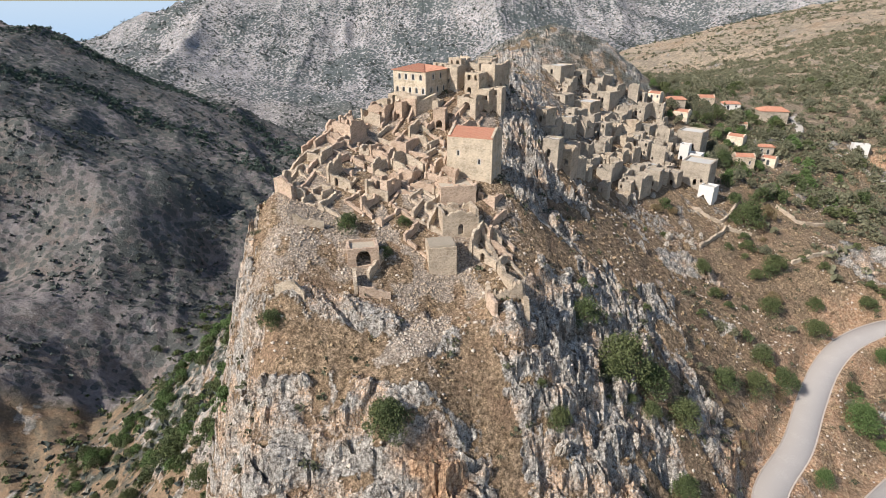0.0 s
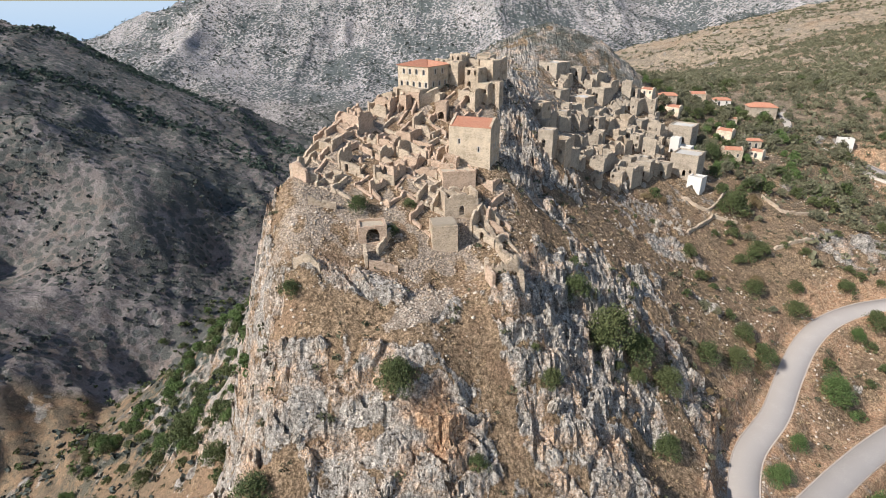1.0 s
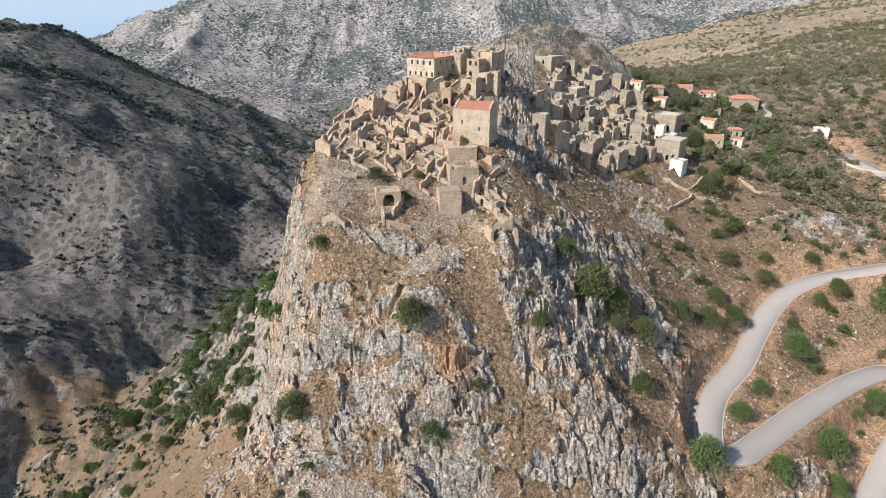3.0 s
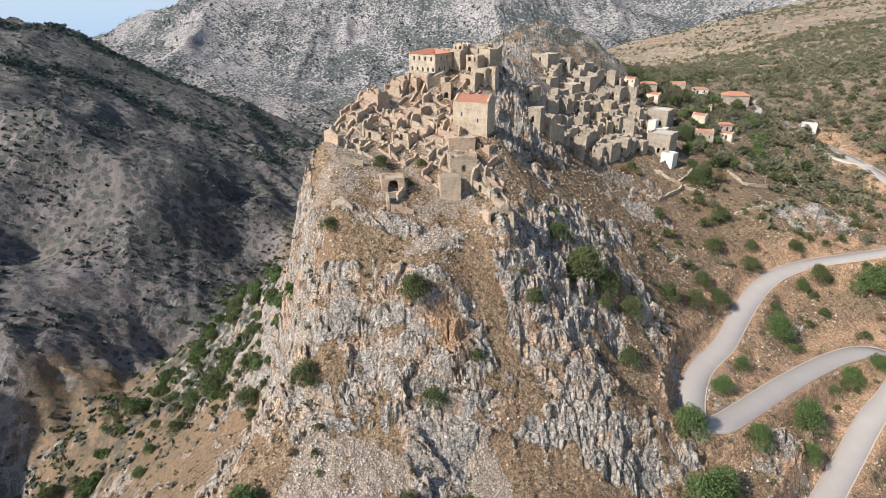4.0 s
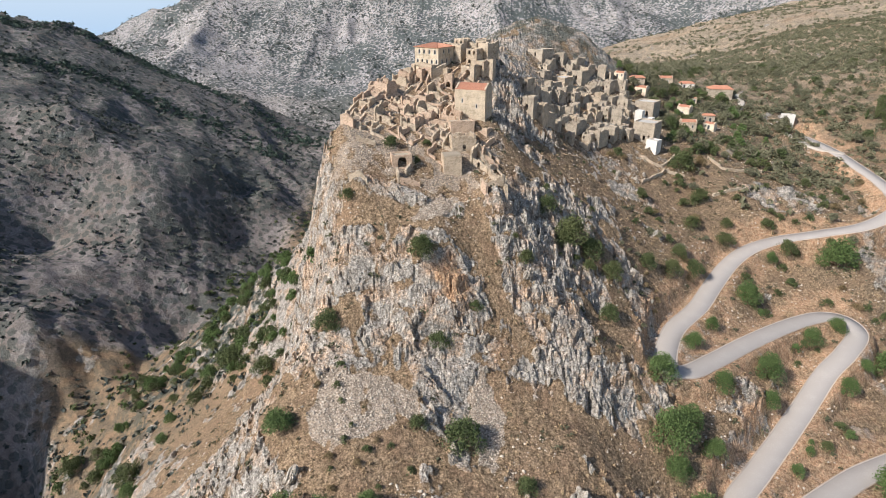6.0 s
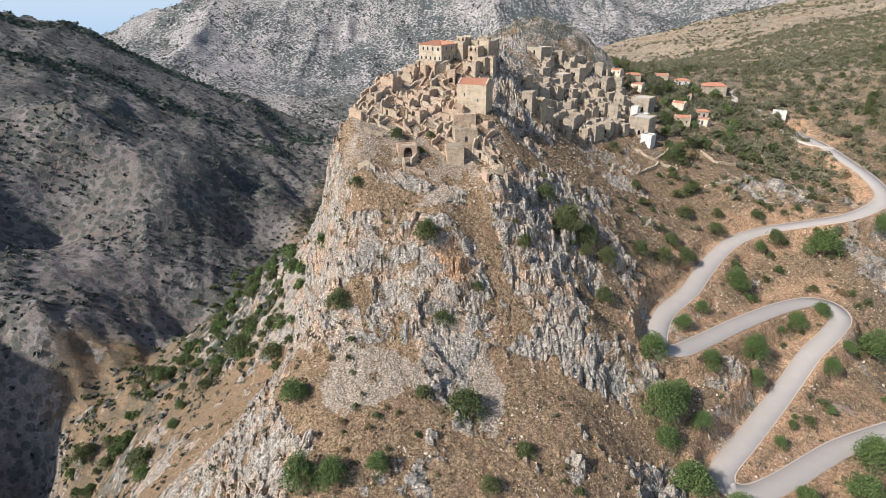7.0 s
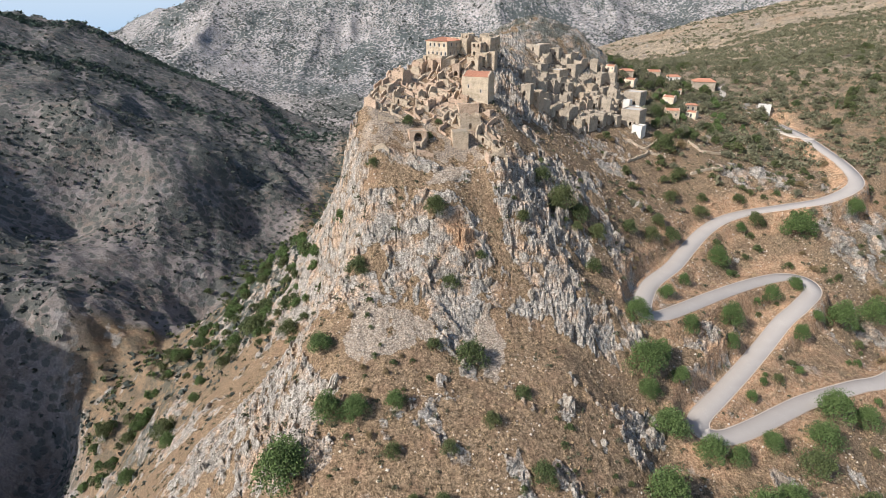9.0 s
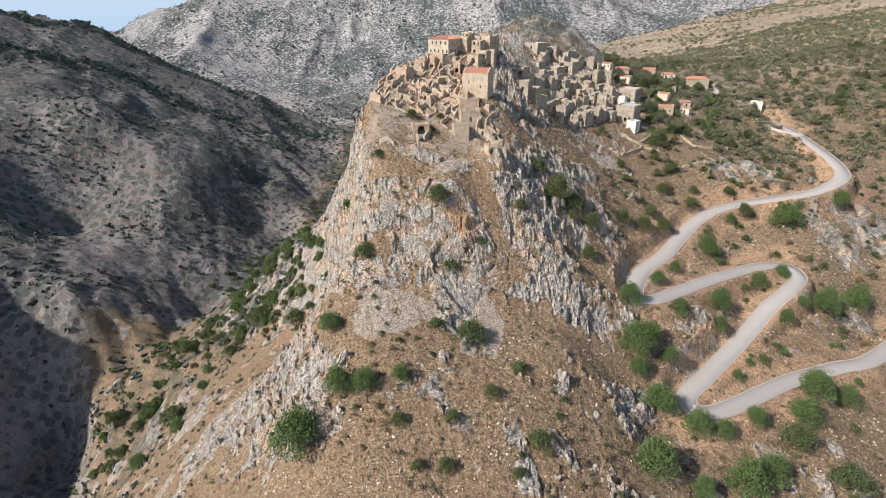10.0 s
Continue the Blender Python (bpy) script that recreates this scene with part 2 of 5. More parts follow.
def ground(x, y, slope=None, z=None):
    """Height, and the shares of rock, scree and cut earth, at places x, y."""
    z = bare_height(x, y) if z is None else z
    if slope is None:
        gx, gy = bare_height(x + 1.5, y) - z, bare_height(x, y + 1.5) - z
        slope = np.hypot(gx, gy) / 1.5
    rock, scree, built = zones(x, y, z, slope)
    road, level = near_road(x, y)
    near = smooth(330, 140, np.hypot(x, y - 60))
    # ribs run down the face; they lean over on the right flank
    lean = smooth(5, 35, x)
    ax = x + 0.3 * y * (1 - lean) + lean * 0.7 * y + 3.4 * layers(x / 6, y / 6, 3, 3) + 9 * layers(x / 26, y / 26, 2, 8)
    ay = y - lean * 0.6 * x + 3.0 * layers(x / 8 + 31, y / 8, 2, 5)
    crest = ribs(ax / 7.0, ay / 5.5, 4, 11) - 0.42
    level1, edge1 = blocks(ax / 5.2, ay / 3.4, 21)
    level2, edge2 = blocks(ax / 1.5 + 4, ay / 1.25, 31)
    level3, edge3 = blocks(ax / 0.7 + 9, ay / 0.65, 36)
    relief = 1.2 * crest + 2.5 * (level1 - 0.4) * smooth(0, 0.14, edge1) - 0.8 * smooth(0.14, 0.0, edge1) + 0.8 * (level2 - 0.4) * smooth(0, 0.2, edge2) - 0.4 * smooth(0.12, 0, edge2) + 0.28 * (level3 - 0.5)
    relief = relief + 0.35 * layers(x / 1.4, y / 1.4, 3, 60)
    soft = 0.7 * layers(x / 9, y / 9, 4, 50) + 0.22 * layers(x / 1.1, y / 1.1, 2, 55)
    far = np.hypot(x, y - 60)
    far_relief = 11 * (ribs(x / 75 + 0.4 * y / 75, y / 110, 4, 70) - 0.45) * smooth(140, 320, far)
    big = 85 * (ribs(x / 330 + 0.2, y / 420, 5, 80) - 0.5) * smooth(950, 1300, y)
    # tilted beds of rock stand out of the gorge's far side
    bed, gap = blocks((x + 0.8 * y) / 22 + 0.5 * layers(x / 30, y / 30, 2, 72), (0.5 * y - 0.4 * x) / 48, 73)
    rough = 3.2 * (ribs(x / 13 + 0.7 * y / 13, y / 17, 3, 76) - 0.45) * smooth(-95, -125, x) * smooth(1000, 800, y)
    beds = rough + 5.5 * (bed - 0.35) * smooth(0, 0.2, gap) * smooth(-0.15, 0.25, layers(x / 70, y / 70, 3, 75)) * smooth(-105, -150, x) * smooth(1000, 800, y)
    calm = 1 - smooth(100, 140, x) * smooth(420, 300, y) * 0.8
    clear = smooth(2.6, 7.0, road)
    flat = (1 - 0.6 * built) * (1 - 0.6 * smooth(1.5, 0.9, np.hypot((x - 34) / 32, (y - 180) / 50)))
    # broken ledges across the ribs, with dry grass on them
    tilted = z + 0.12 * x + 0.8 * relief + 2.6 * layers(x / 5.5, y / 5.5, 3, 61)
    riser = tilted / 3.4 - np.floor(tilted / 3.4)
    steep = smooth(0.7, 1.3, slope) * smooth(60, 40, np.abs(x)) * near
    terrace = 3.4 * (smooth(0.3, 0.95, riser) - riser) * 0.6 * rock * steep * clear * flat
    rock = rock * (1 - 0.8 * steep * smooth(0.5, 0.2, riser) * smooth(-0.2, 0.15, layers(x / 3, y / 3, 2, 63)))
    z = z + terrace + clear * flat * (near * (rock * relief + (1 - rock) * soft) + calm * (far_relief + big) + beds)
    # the road's bench: cut into the slope above, filled below
    bench = smooth(6.0, 2.7, road)
    z = z * (1 - bench) + bench * (level - 0.12 * smooth(2.7, 2.1, road))
    scar = smooth(4.5, 2.0, np.hypot((x + 1.5) * 0.8, y - 45.5) + 2.0 * layers(x / 3, y / 3, 2, 91))
    return z, rock, scree, np.maximum(scar, smooth(9.5, 4.5, road + 2.5 * layers(x / 5, y / 5, 2, 90)))


def level_at(x, y):
    """The ground's height in metres at places in metres."""
    x, y = np.atleast_1d(np.asarray(x, float)), np.atleast_1d(np.asarray(y, float))
    return UNIT * ground(x / UNIT, y / UNIT)[0]
# terrain-end


# ---------------------------------------------------------------- materials
def material(name):
    m = bpy.data.materials.new(name)
    m.use_nodes = True
    return m, m.node_tree.nodes, m.node_tree.links, m.node_tree.nodes["Principled BSDF"]


def plain(name, colour, rough=0.85, spread=0.25, scale=3.0, bump=0.3, metal=0.0):
    """A dull surface with two sizes of colour change and a fine relief."""
    m, n, l, b = material(name)
    co = n.new("ShaderNodeTexCoord")
    big, small = n.new("ShaderNodeTexNoise"), n.new("ShaderNodeTexNoise")
    big.inputs["Scale"].default_value, small.inputs["Scale"].default_value = scale * 0.25, scale * 3
    big.inputs["Detail"].default_value = small.inputs["Detail"].default_value = 5
    info = n.new("ShaderNodeObjectInfo")
    mix = n.new("ShaderNodeMix")
    mix.data_type = "RGBA"
    mix.inputs[6].default_value = (*[c * (1 - spread) for c in colour], 1)
    mix.inputs[7].default_value = (*[min(1, c * (1 + spread)) for c in colour], 1)
    add = n.new("ShaderNodeMath")
    add.operation = "ADD"
    half = n.new("ShaderNodeMath")
    half.operation = "MULTIPLY"
    half.inputs[1].default_value = 0.5
    vary = n.new("ShaderNodeMath")
    vary.operation = "MULTIPLY_ADD"
    vary.inputs[1].default_value, vary.inputs[2].default_value = 0.5, -0.25
    l.new(info.outputs["Random"], vary.inputs[0])
    l.new(co.outputs["Object"], big.inputs["Vector"])
    l.new(co.outputs["Object"], small.inputs["Vector"])
    l.new(big.outputs["Fac"], add.inputs[0])
    l.new(small.outputs["Fac"], add.inputs[1])
    l.new(add.outputs[0], half.inputs[0])
    total = n.new("ShaderNodeMath")
    total.operation = "ADD"
    l.new(half.outputs[0], total.inputs[0])
    l.new(vary.outputs[0], total.inputs[1])
    ramp = n.new("ShaderNodeMapRange")
    ramp.inputs["From Min"].default_value, ramp.inputs["From Max"].default_value = 0.25, 0.75
    l.new(total.outputs[0], ramp.inputs[0])
    l.new(ramp.outputs[0], mix.inputs[0])
    l.new(mix.outputs[2], b.inputs["Base Color"])
    bm = n.new("ShaderNodeBump")
    bm.inputs["Strength"].default_value, bm.inputs["Distance"].default_value = bump, 0.05
    l.new(small.outputs["Fac"], bm.inputs["Height"])
    l.new(bm.outputs[0], b.inputs["Normal"])
    b.inputs["Roughness"].default_value, b.inputs["Metallic"].default_value = rough, metal
    b.inputs["Specular IOR Level"].default_value = 0.25
    return m


def mix_colour(n, l, fac, a, b):
    """A colour mix node; each of fac, a, b is a socket or a value."""
    m = n.new("ShaderNodeMix")
    m.data_type = "RGBA"
    for k, v in ((0, fac), (6, a), (7, b)):
        if isinstance(v, (int, float)):
            m.inputs[k].default_value = v
        elif isinstance(v, tuple):
            m.inputs[k].default_value = (*v, 1)
        else:
            l.new(v, m.inputs[k])
    return m.outputs[2]


def stretch(n, l, value, lo, hi):
    r = n.new("ShaderNodeMapRange")
    r.inputs["From Min"].default_value, r.inputs["From Max"].default_value = lo, hi
    l.new(value, r.inputs[0])
    return r.outputs[0]


def arith(n, l, op, a, b):
    m = n.new("ShaderNodeMath")
    m.operation = op
    for k, v in ((0, a), (1, b)):
        if isinstance(v, (int, float)):
            m.inputs[k].default_value = v
        else:
            l.new(v, m.inputs[k])
    return m.outputs[0]


def noise_node(n, l, co, scale, detail=6, stretch_by=(1, 1, 1), rough=0.6):
    mp = n.new("ShaderNodeMapping")
    mp.inputs["Scale"].default_value = stretch_by
    l.new(co, mp.inputs["Vector"])
    t = n.new("ShaderNodeTexNoise")
    t.inputs["Scale"].default_value, t.inputs["Detail"].default_value, t.inputs["Roughness"].default_value = scale, detail, rough
    l.new(mp.outputs[0], t.inputs["Vector"])
    return t.outputs["Fac"]


def ground_material():
    m, n, l, b = material("hillside")
    co = n.new("ShaderNodeTexCoord").outputs["Object"]

    def share(name):
        a = n.new("ShaderNodeAttribute")
        a.attribute_name = name
        return a.outputs["Fac"]
    fine, mid, wide = noise_node(n, l, co, 1.1, 8, rough=0.7), noise_node(n, l, co, 0.16, 6), noise_node(n, l, co, 0.025, 5)
    streak = noise_node(n, l, co, 0.5, 7, (1.0, 1.0, 0.42), 0.72)
    tiny = noise_node(n, l, co, 4.5, 5)
    # grey limestone: pale fractured faces, dark lichen, rusty stains, crevice shade painted along the cracks
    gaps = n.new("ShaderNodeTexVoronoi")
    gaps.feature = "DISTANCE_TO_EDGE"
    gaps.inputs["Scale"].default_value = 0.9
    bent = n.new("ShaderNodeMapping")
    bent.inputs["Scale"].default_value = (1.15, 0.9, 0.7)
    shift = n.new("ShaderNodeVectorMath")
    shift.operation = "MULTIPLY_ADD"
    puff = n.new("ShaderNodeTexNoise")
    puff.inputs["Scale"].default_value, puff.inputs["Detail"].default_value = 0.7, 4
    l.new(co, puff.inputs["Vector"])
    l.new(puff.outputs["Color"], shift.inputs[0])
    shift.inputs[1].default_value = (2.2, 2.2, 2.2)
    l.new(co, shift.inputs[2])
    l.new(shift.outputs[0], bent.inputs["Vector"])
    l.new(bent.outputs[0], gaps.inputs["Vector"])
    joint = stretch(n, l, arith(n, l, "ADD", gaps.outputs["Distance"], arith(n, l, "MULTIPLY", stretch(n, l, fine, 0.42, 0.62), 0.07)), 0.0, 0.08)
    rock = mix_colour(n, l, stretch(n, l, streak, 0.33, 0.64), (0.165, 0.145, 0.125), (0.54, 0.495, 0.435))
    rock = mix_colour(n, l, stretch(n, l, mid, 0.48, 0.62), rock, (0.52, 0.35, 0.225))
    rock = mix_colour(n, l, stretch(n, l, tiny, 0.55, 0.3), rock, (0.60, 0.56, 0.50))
    # crack lines darkened in the colour to imitate shade in crevices
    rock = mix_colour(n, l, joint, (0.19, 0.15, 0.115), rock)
    # dry grass and earth
    dry = mix_colour(n, l, stretch(n, l, fine, 0.34, 0.62), (0.15, 0.10, 0.06), (0.40, 0.29, 0.19))
    dry = mix_colour(n, l, stretch(n, l, mid, 0.48, 0.66), dry, (0.30, 0.20, 0.13))
    dry = mix_colour(n, l, stretch(n, l, tiny, 0.53, 0.64), dry, (0.14, 0.105, 0.06))
    dry = mix_colour(n, l, arith(n, l, "MULTIPLY", share("pale"), stretch(n, l, wide, 0.3, 0.5)), dry, mix_colour(n, l, stretch(n, l, fine, 0.34, 0.62), (0.28, 0.21, 0.145), (0.50, 0.40, 0.29)))
    cracks = n.new("ShaderNodeTexVoronoi")
    cracks.inputs["Scale"].default_value = 2.6
    l.new(co, cracks.inputs["Vector"])
    scree = mix_colour(n, l, stretch(n, l, cracks.outputs["Distance"], 0.1, 0.55), (0.53, 0.455, 0.375), (0.33, 0.265, 0.205))
    earth = mix_colour(n, l, stretch(n, l, fine, 0.3, 0.7), (0.45, 0.245, 0.14), (0.56, 0.40, 0.26))
    rocky = stretch(n, l, arith(n, l, "ADD", share("rock"), arith(n, l, "MULTIPLY", arith(n, l, "SUBTRACT", fine, 0.5), 1.2)), 0.36, 0.54)
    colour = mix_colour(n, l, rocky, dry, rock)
    colour = mix_colour(n, l, stretch(n, l, arith(n, l, "ADD", share("scree"), arith(n, l, "SUBTRACT", fine, 0.5)), 0.35, 0.65), colour, scree)
    colour = mix_colour(n, l, arith(n, l, "MULTIPLY", share("cut"), stretch(n, l, mid, 0.36, 0.54)), colour, earth)
    # the distant mountains are bare grey limestone, banded and speckled with low scrub; haze is put into both colours
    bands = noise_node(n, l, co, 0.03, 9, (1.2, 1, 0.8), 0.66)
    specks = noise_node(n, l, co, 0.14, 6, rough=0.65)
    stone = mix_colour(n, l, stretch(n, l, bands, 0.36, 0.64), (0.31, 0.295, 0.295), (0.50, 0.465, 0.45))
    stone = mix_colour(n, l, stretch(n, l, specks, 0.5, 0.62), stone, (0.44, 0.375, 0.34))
    # gorge side: shade and haze put into darker, cooler stone colours
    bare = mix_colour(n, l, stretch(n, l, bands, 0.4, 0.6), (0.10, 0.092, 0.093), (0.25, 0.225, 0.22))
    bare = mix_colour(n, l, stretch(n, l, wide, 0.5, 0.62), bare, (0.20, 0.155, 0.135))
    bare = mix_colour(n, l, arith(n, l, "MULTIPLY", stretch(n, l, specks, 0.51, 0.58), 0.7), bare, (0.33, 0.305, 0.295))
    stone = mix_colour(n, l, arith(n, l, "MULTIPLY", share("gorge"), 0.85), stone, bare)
    # round cushions of scrub, each a few metres wide, crowding together in places, blue-grey for haze
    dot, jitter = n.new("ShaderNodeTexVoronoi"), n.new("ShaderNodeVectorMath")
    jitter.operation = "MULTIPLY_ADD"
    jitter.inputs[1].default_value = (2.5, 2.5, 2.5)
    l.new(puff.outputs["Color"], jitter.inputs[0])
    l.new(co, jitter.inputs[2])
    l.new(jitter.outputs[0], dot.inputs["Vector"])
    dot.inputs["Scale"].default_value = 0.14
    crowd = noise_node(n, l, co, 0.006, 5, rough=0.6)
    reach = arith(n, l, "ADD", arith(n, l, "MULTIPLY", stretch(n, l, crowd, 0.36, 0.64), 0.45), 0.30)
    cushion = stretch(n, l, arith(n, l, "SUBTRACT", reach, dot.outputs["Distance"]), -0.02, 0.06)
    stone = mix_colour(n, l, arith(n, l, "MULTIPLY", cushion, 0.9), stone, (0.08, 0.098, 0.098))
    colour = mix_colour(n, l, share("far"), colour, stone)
    # scrub cover, its green greyed and cooled to paint in haze
    scrub = mix_colour(n, l, stretch(n, l, fine, 0.35, 0.65), (0.045, 0.058, 0.054), (0.105, 0.125, 0.105))
    cover = stretch(n, l, arith(n, l, "ADD", arith(n, l, "MULTIPLY", specks, 0.75), arith(n, l, "MULTIPLY", wide, 0.5)), 0.58, 0.665)
    colour = mix_colour(n, l, arith(n, l, "MULTIPLY", arith(n, l, "MULTIPLY", share("scrub"), arith(n, l, "SUBTRACT", 1.0, arith(n, l, "MULTIPLY", share("far"), 0.6))), cover), colour, scrub)
    # pebbles, tufts and weathering down to a hand's width
    for size, lo, hi in ((5.5, 0.68, 1.24), (2.2, 0.52, 1.36), (0.75, 0.74, 1.22)):
        speck = noise_node(n, l, co, size, 4, rough=0.75)
        scale = n.new("ShaderNodeMapRange")
        scale.inputs["From Min"].default_value, scale.inputs["From Max"].default_value = 0.36, 0.64
        scale.inputs["To Min"].default_value, scale.inputs["To Max"].default_value = lo, hi
        l.new(speck, scale.inputs[0])
        times = n.new("ShaderNodeVectorMath")
        times.operation = "SCALE"
        l.new(colour, times.inputs[0])
        l.new(scale.outputs[0], times.inputs["Scale"])
        colour = times.outputs[0]
    l.new(colour, b.inputs["Base Color"])
    b.inputs["Roughness"].default_value = 0.95
    b.inputs["Specular IOR Level"].default_value = 0.1
    high = arith(n, l, "ADD", arith(n, l, "MULTIPLY", fine, 0.8), arith(n, l, "MULTIPLY", streak, 0.8))
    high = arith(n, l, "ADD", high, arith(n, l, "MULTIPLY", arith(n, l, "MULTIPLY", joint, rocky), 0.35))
    high = arith(n, l, "ADD", high, arith(n, l, "MULTIPLY", arith(n, l, "MULTIPLY", bands, share("far")), 1.6))
    high = arith(n, l, "ADD", high, arith(n, l, "MULTIPLY", arith(n, l, "MULTIPLY", specks, share("gorge")), 7.0))
    bm = n.new("ShaderNodeBump")
    bm.inputs["Strength"].default_value, bm.inputs["Distance"].default_value = 0.9, 0.8
    l.new(arith(n, l, "SUBTRACT", 0.9, arith(n, l, "MULTIPLY", share("far"), 0.45)), bm.inputs["Strength"])
    l.new(high, bm.inputs["Height"])
    l.new(bm.outputs[0], b.inputs["Normal"])
    return m


HILLSIDE = ground_material()
ASPHALT = plain("asphalt", (0.45, 0.41, 0.375), 0.9, 0.12, 1.0, 0.1)


# ---------------------------------------------------------------- the ground sheet
def spacing(lo, a, b, hi, step, grow_down, grow):
    """Even steps from a to b, and ever longer ones out to lo and hi."""
    mid = np.arange(a, b + step / 2, step)
    up, down, s = [], [], step
    v = mid[-1]
    while v < hi:
        s *= grow
        v += s
        up.append(v)
    v, s = mid[0], step
    while v > lo:
        s *= grow_down
        v -= s
        down.append(v)
    return np.array(down[::-1] + list(mid) + up)


def build_ground():
    xs = spacing(-3600, -44, 60, 3600, 0.31, 1.0145, 1.0175)
    ys = spacing(-1200, -6, 112, 3900, 0.31, 1.12, 1.0152)
    gx, gy = np.meshgrid(xs, ys)
    rough = bare_height(gx, gy)
    slope = np.hypot(np.gradient(rough, ys, axis=0), np.gradient(rough, xs, axis=1))
    z, rock, scree, cut = ground(gx, gy, slope, rough)
    nx, ny = len(xs), len(ys)
    co = UNIT * np.stack([gx, gy, z], -1).reshape(-1, 3)
    i = (np.arange(ny - 1)[:, None] * nx + np.arange(nx - 1)[None, :]).ravel()
    quads = np.stack([i, i + 1, i + nx + 1, i + nx], -1)
    me = bpy.data.meshes.new("ground")
    me.vertices.add(len(co))
    me.vertices.foreach_set("co", co.astype(np.float32).ravel())
    me.loops.add(quads.size)
    me.loops.foreach_set("vertex_index", quads.astype(np.int32).ravel())
    me.polygons.add(len(quads))
    me.polygons.foreach_set("loop_start", np.arange(0, quads.size, 4, dtype=np.int32))
    me.polygons.foreach_set("use_smooth", rock.reshape(-1)[quads[:, 0]] < 0.4)
    me.update()
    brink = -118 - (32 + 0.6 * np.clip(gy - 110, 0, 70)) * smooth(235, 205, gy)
    far = smooth(70, 160, np.hypot(gx + 10, gy - 60)) * (1 - 0.65 * smooth(30, 90, gx) * smooth(1050, 950, gy)) * (1 - 0.7 * smooth(120, 220, gx) * smooth(560, 680, gy) * smooth(1050, 950, gy)) * (1 - 0.55 * smooth(-110, -160, gx) * smooth(420, 250, gy))
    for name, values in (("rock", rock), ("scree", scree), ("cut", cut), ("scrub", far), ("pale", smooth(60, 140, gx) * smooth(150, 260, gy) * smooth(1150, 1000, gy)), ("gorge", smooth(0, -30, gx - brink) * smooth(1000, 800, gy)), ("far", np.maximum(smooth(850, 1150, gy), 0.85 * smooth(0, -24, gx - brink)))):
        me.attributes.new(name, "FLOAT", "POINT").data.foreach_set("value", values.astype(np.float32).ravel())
    me.materials.append(HILLSIDE)
    ob = tagged(new("ground", me), "steep limestone crag and dry grassy slopes above a gorge", "ground", kind="structure")
    return ob


build_ground()


# ---------------------------------------------------------------- building blocks
def mesh_of(name, verts, faces, mat, smooth_shade=False):
    me = bpy.data.meshes.new(name)
    me.from_pydata([tuple(v) for v in verts], [], [tuple(f) for f in faces])
    if smooth_shade:
        me.polygons.foreach_set("use_smooth", np.ones(len(me.polygons), dtype=bool))
    me.materials.append(mat)
    me.update()
    return me


def part(name, me, parent, m=None, label=""):
    ob = new(name, me)
    ob.parent = parent
    if m is not None:
        ob.matrix_local = m
    return tagged(ob, label) if label else ob


def thing(name, m, label, category, group=""):
    ob = new(name)
    ob.empty_display_size = 0.5
    ob.matrix_world = m
    return tagged(ob, label, category, group)


def box_mesh(name, x0, x1, y0, y1, z0, z1, mat, chip=0.0, rnd=None):
    v = [(x, y, z) for z in (z0, z1) for y in (y0, y1) for x in (x0, x1)]
    if chip:
        v = [tuple(c + rnd.uniform(-chip, chip) for c in p) for p in v]
    return mesh_of(name, v, [(0, 2, 3, 1), (4, 5, 7, 6), (0, 1, 5, 4), (1, 3, 7, 5), (3, 2, 6, 7), (2, 0, 4, 6)], mat)


def stone_material(name, dark, light, size, lime=0.3, bump=0.7):
    """Rubble masonry: stones of many tints in pale mortar, weathered in large patches."""
    m, n, l, b = material(name)
    co = n.new("ShaderNodeTexCoord").outputs["Object"]
    mp = n.new("ShaderNodeMapping")
    mp.inputs["Scale"].default_value = (1, 1, 1.6)
    l.new(co, mp.inputs["Vector"])
    cell, gap = n.new("ShaderNodeTexVoronoi"), n.new("ShaderNodeTexVoronoi")
    gap.feature = "DISTANCE_TO_EDGE"
    for t in (cell, gap):
        t.inputs["Scale"].default_value = size
        l.new(mp.outputs[0], t.inputs["Vector"])
    tint = n.new("ShaderNodeSeparateColor")
    l.new(cell.outputs["Color"], tint.inputs[0])
    wide, fine = noise_node(n, l, co, 0.45, 6), noise_node(n, l, co, 7, 4)
    info = n.new("ShaderNodeObjectInfo")
    colour = mix_colour(n, l, tint.outputs[0], dark, light)
    mortar = mix_colour(n, l, fine, tuple(c * 0.8 for c in light), tuple(min(1, c * 1.15) for c in light))
    colour = mix_colour(n, l, stretch(n, l, gap.outputs["Distance"], 0.06, 0.01), colour, mortar)
    colour = mix_colour(n, l, arith(n, l, "MULTIPLY", stretch(n, l, wide, 0.45, 0.62), lime), colour, tuple(min(1, c * 1.25) for c in light))
    colour = mix_colour(n, l, arith(n, l, "MULTIPLY", stretch(n, l, wide, 0.48, 0.32), 0.55), colour, tuple(c * 0.7 for c in dark))
    colour = mix_colour(n, l, arith(n, l, "MULTIPLY", info.outputs["Random"], 0.25), colour, tuple(c * 0.85 for c in dark))
    l.new(colour, b.inputs["Base Color"])
    bm = n.new("ShaderNodeBump")
    bm.inputs["Strength"].default_value, bm.inputs["Distance"].default_value = bump, 0.22
    l.new(arith(n, l, "ADD", stretch(n, l, gap.outputs["Distance"], 0.0, 0.12), arith(n, l, "MULTIPLY", tint.outputs[1], 0.6)), bm.inputs["Height"])
    l.new(bm.outputs[0], b.inputs["Normal"])
    b.inputs["Roughness"].default_value = 0.95
    b.inputs["Specular IOR Level"].default_value = 0.1
    return m


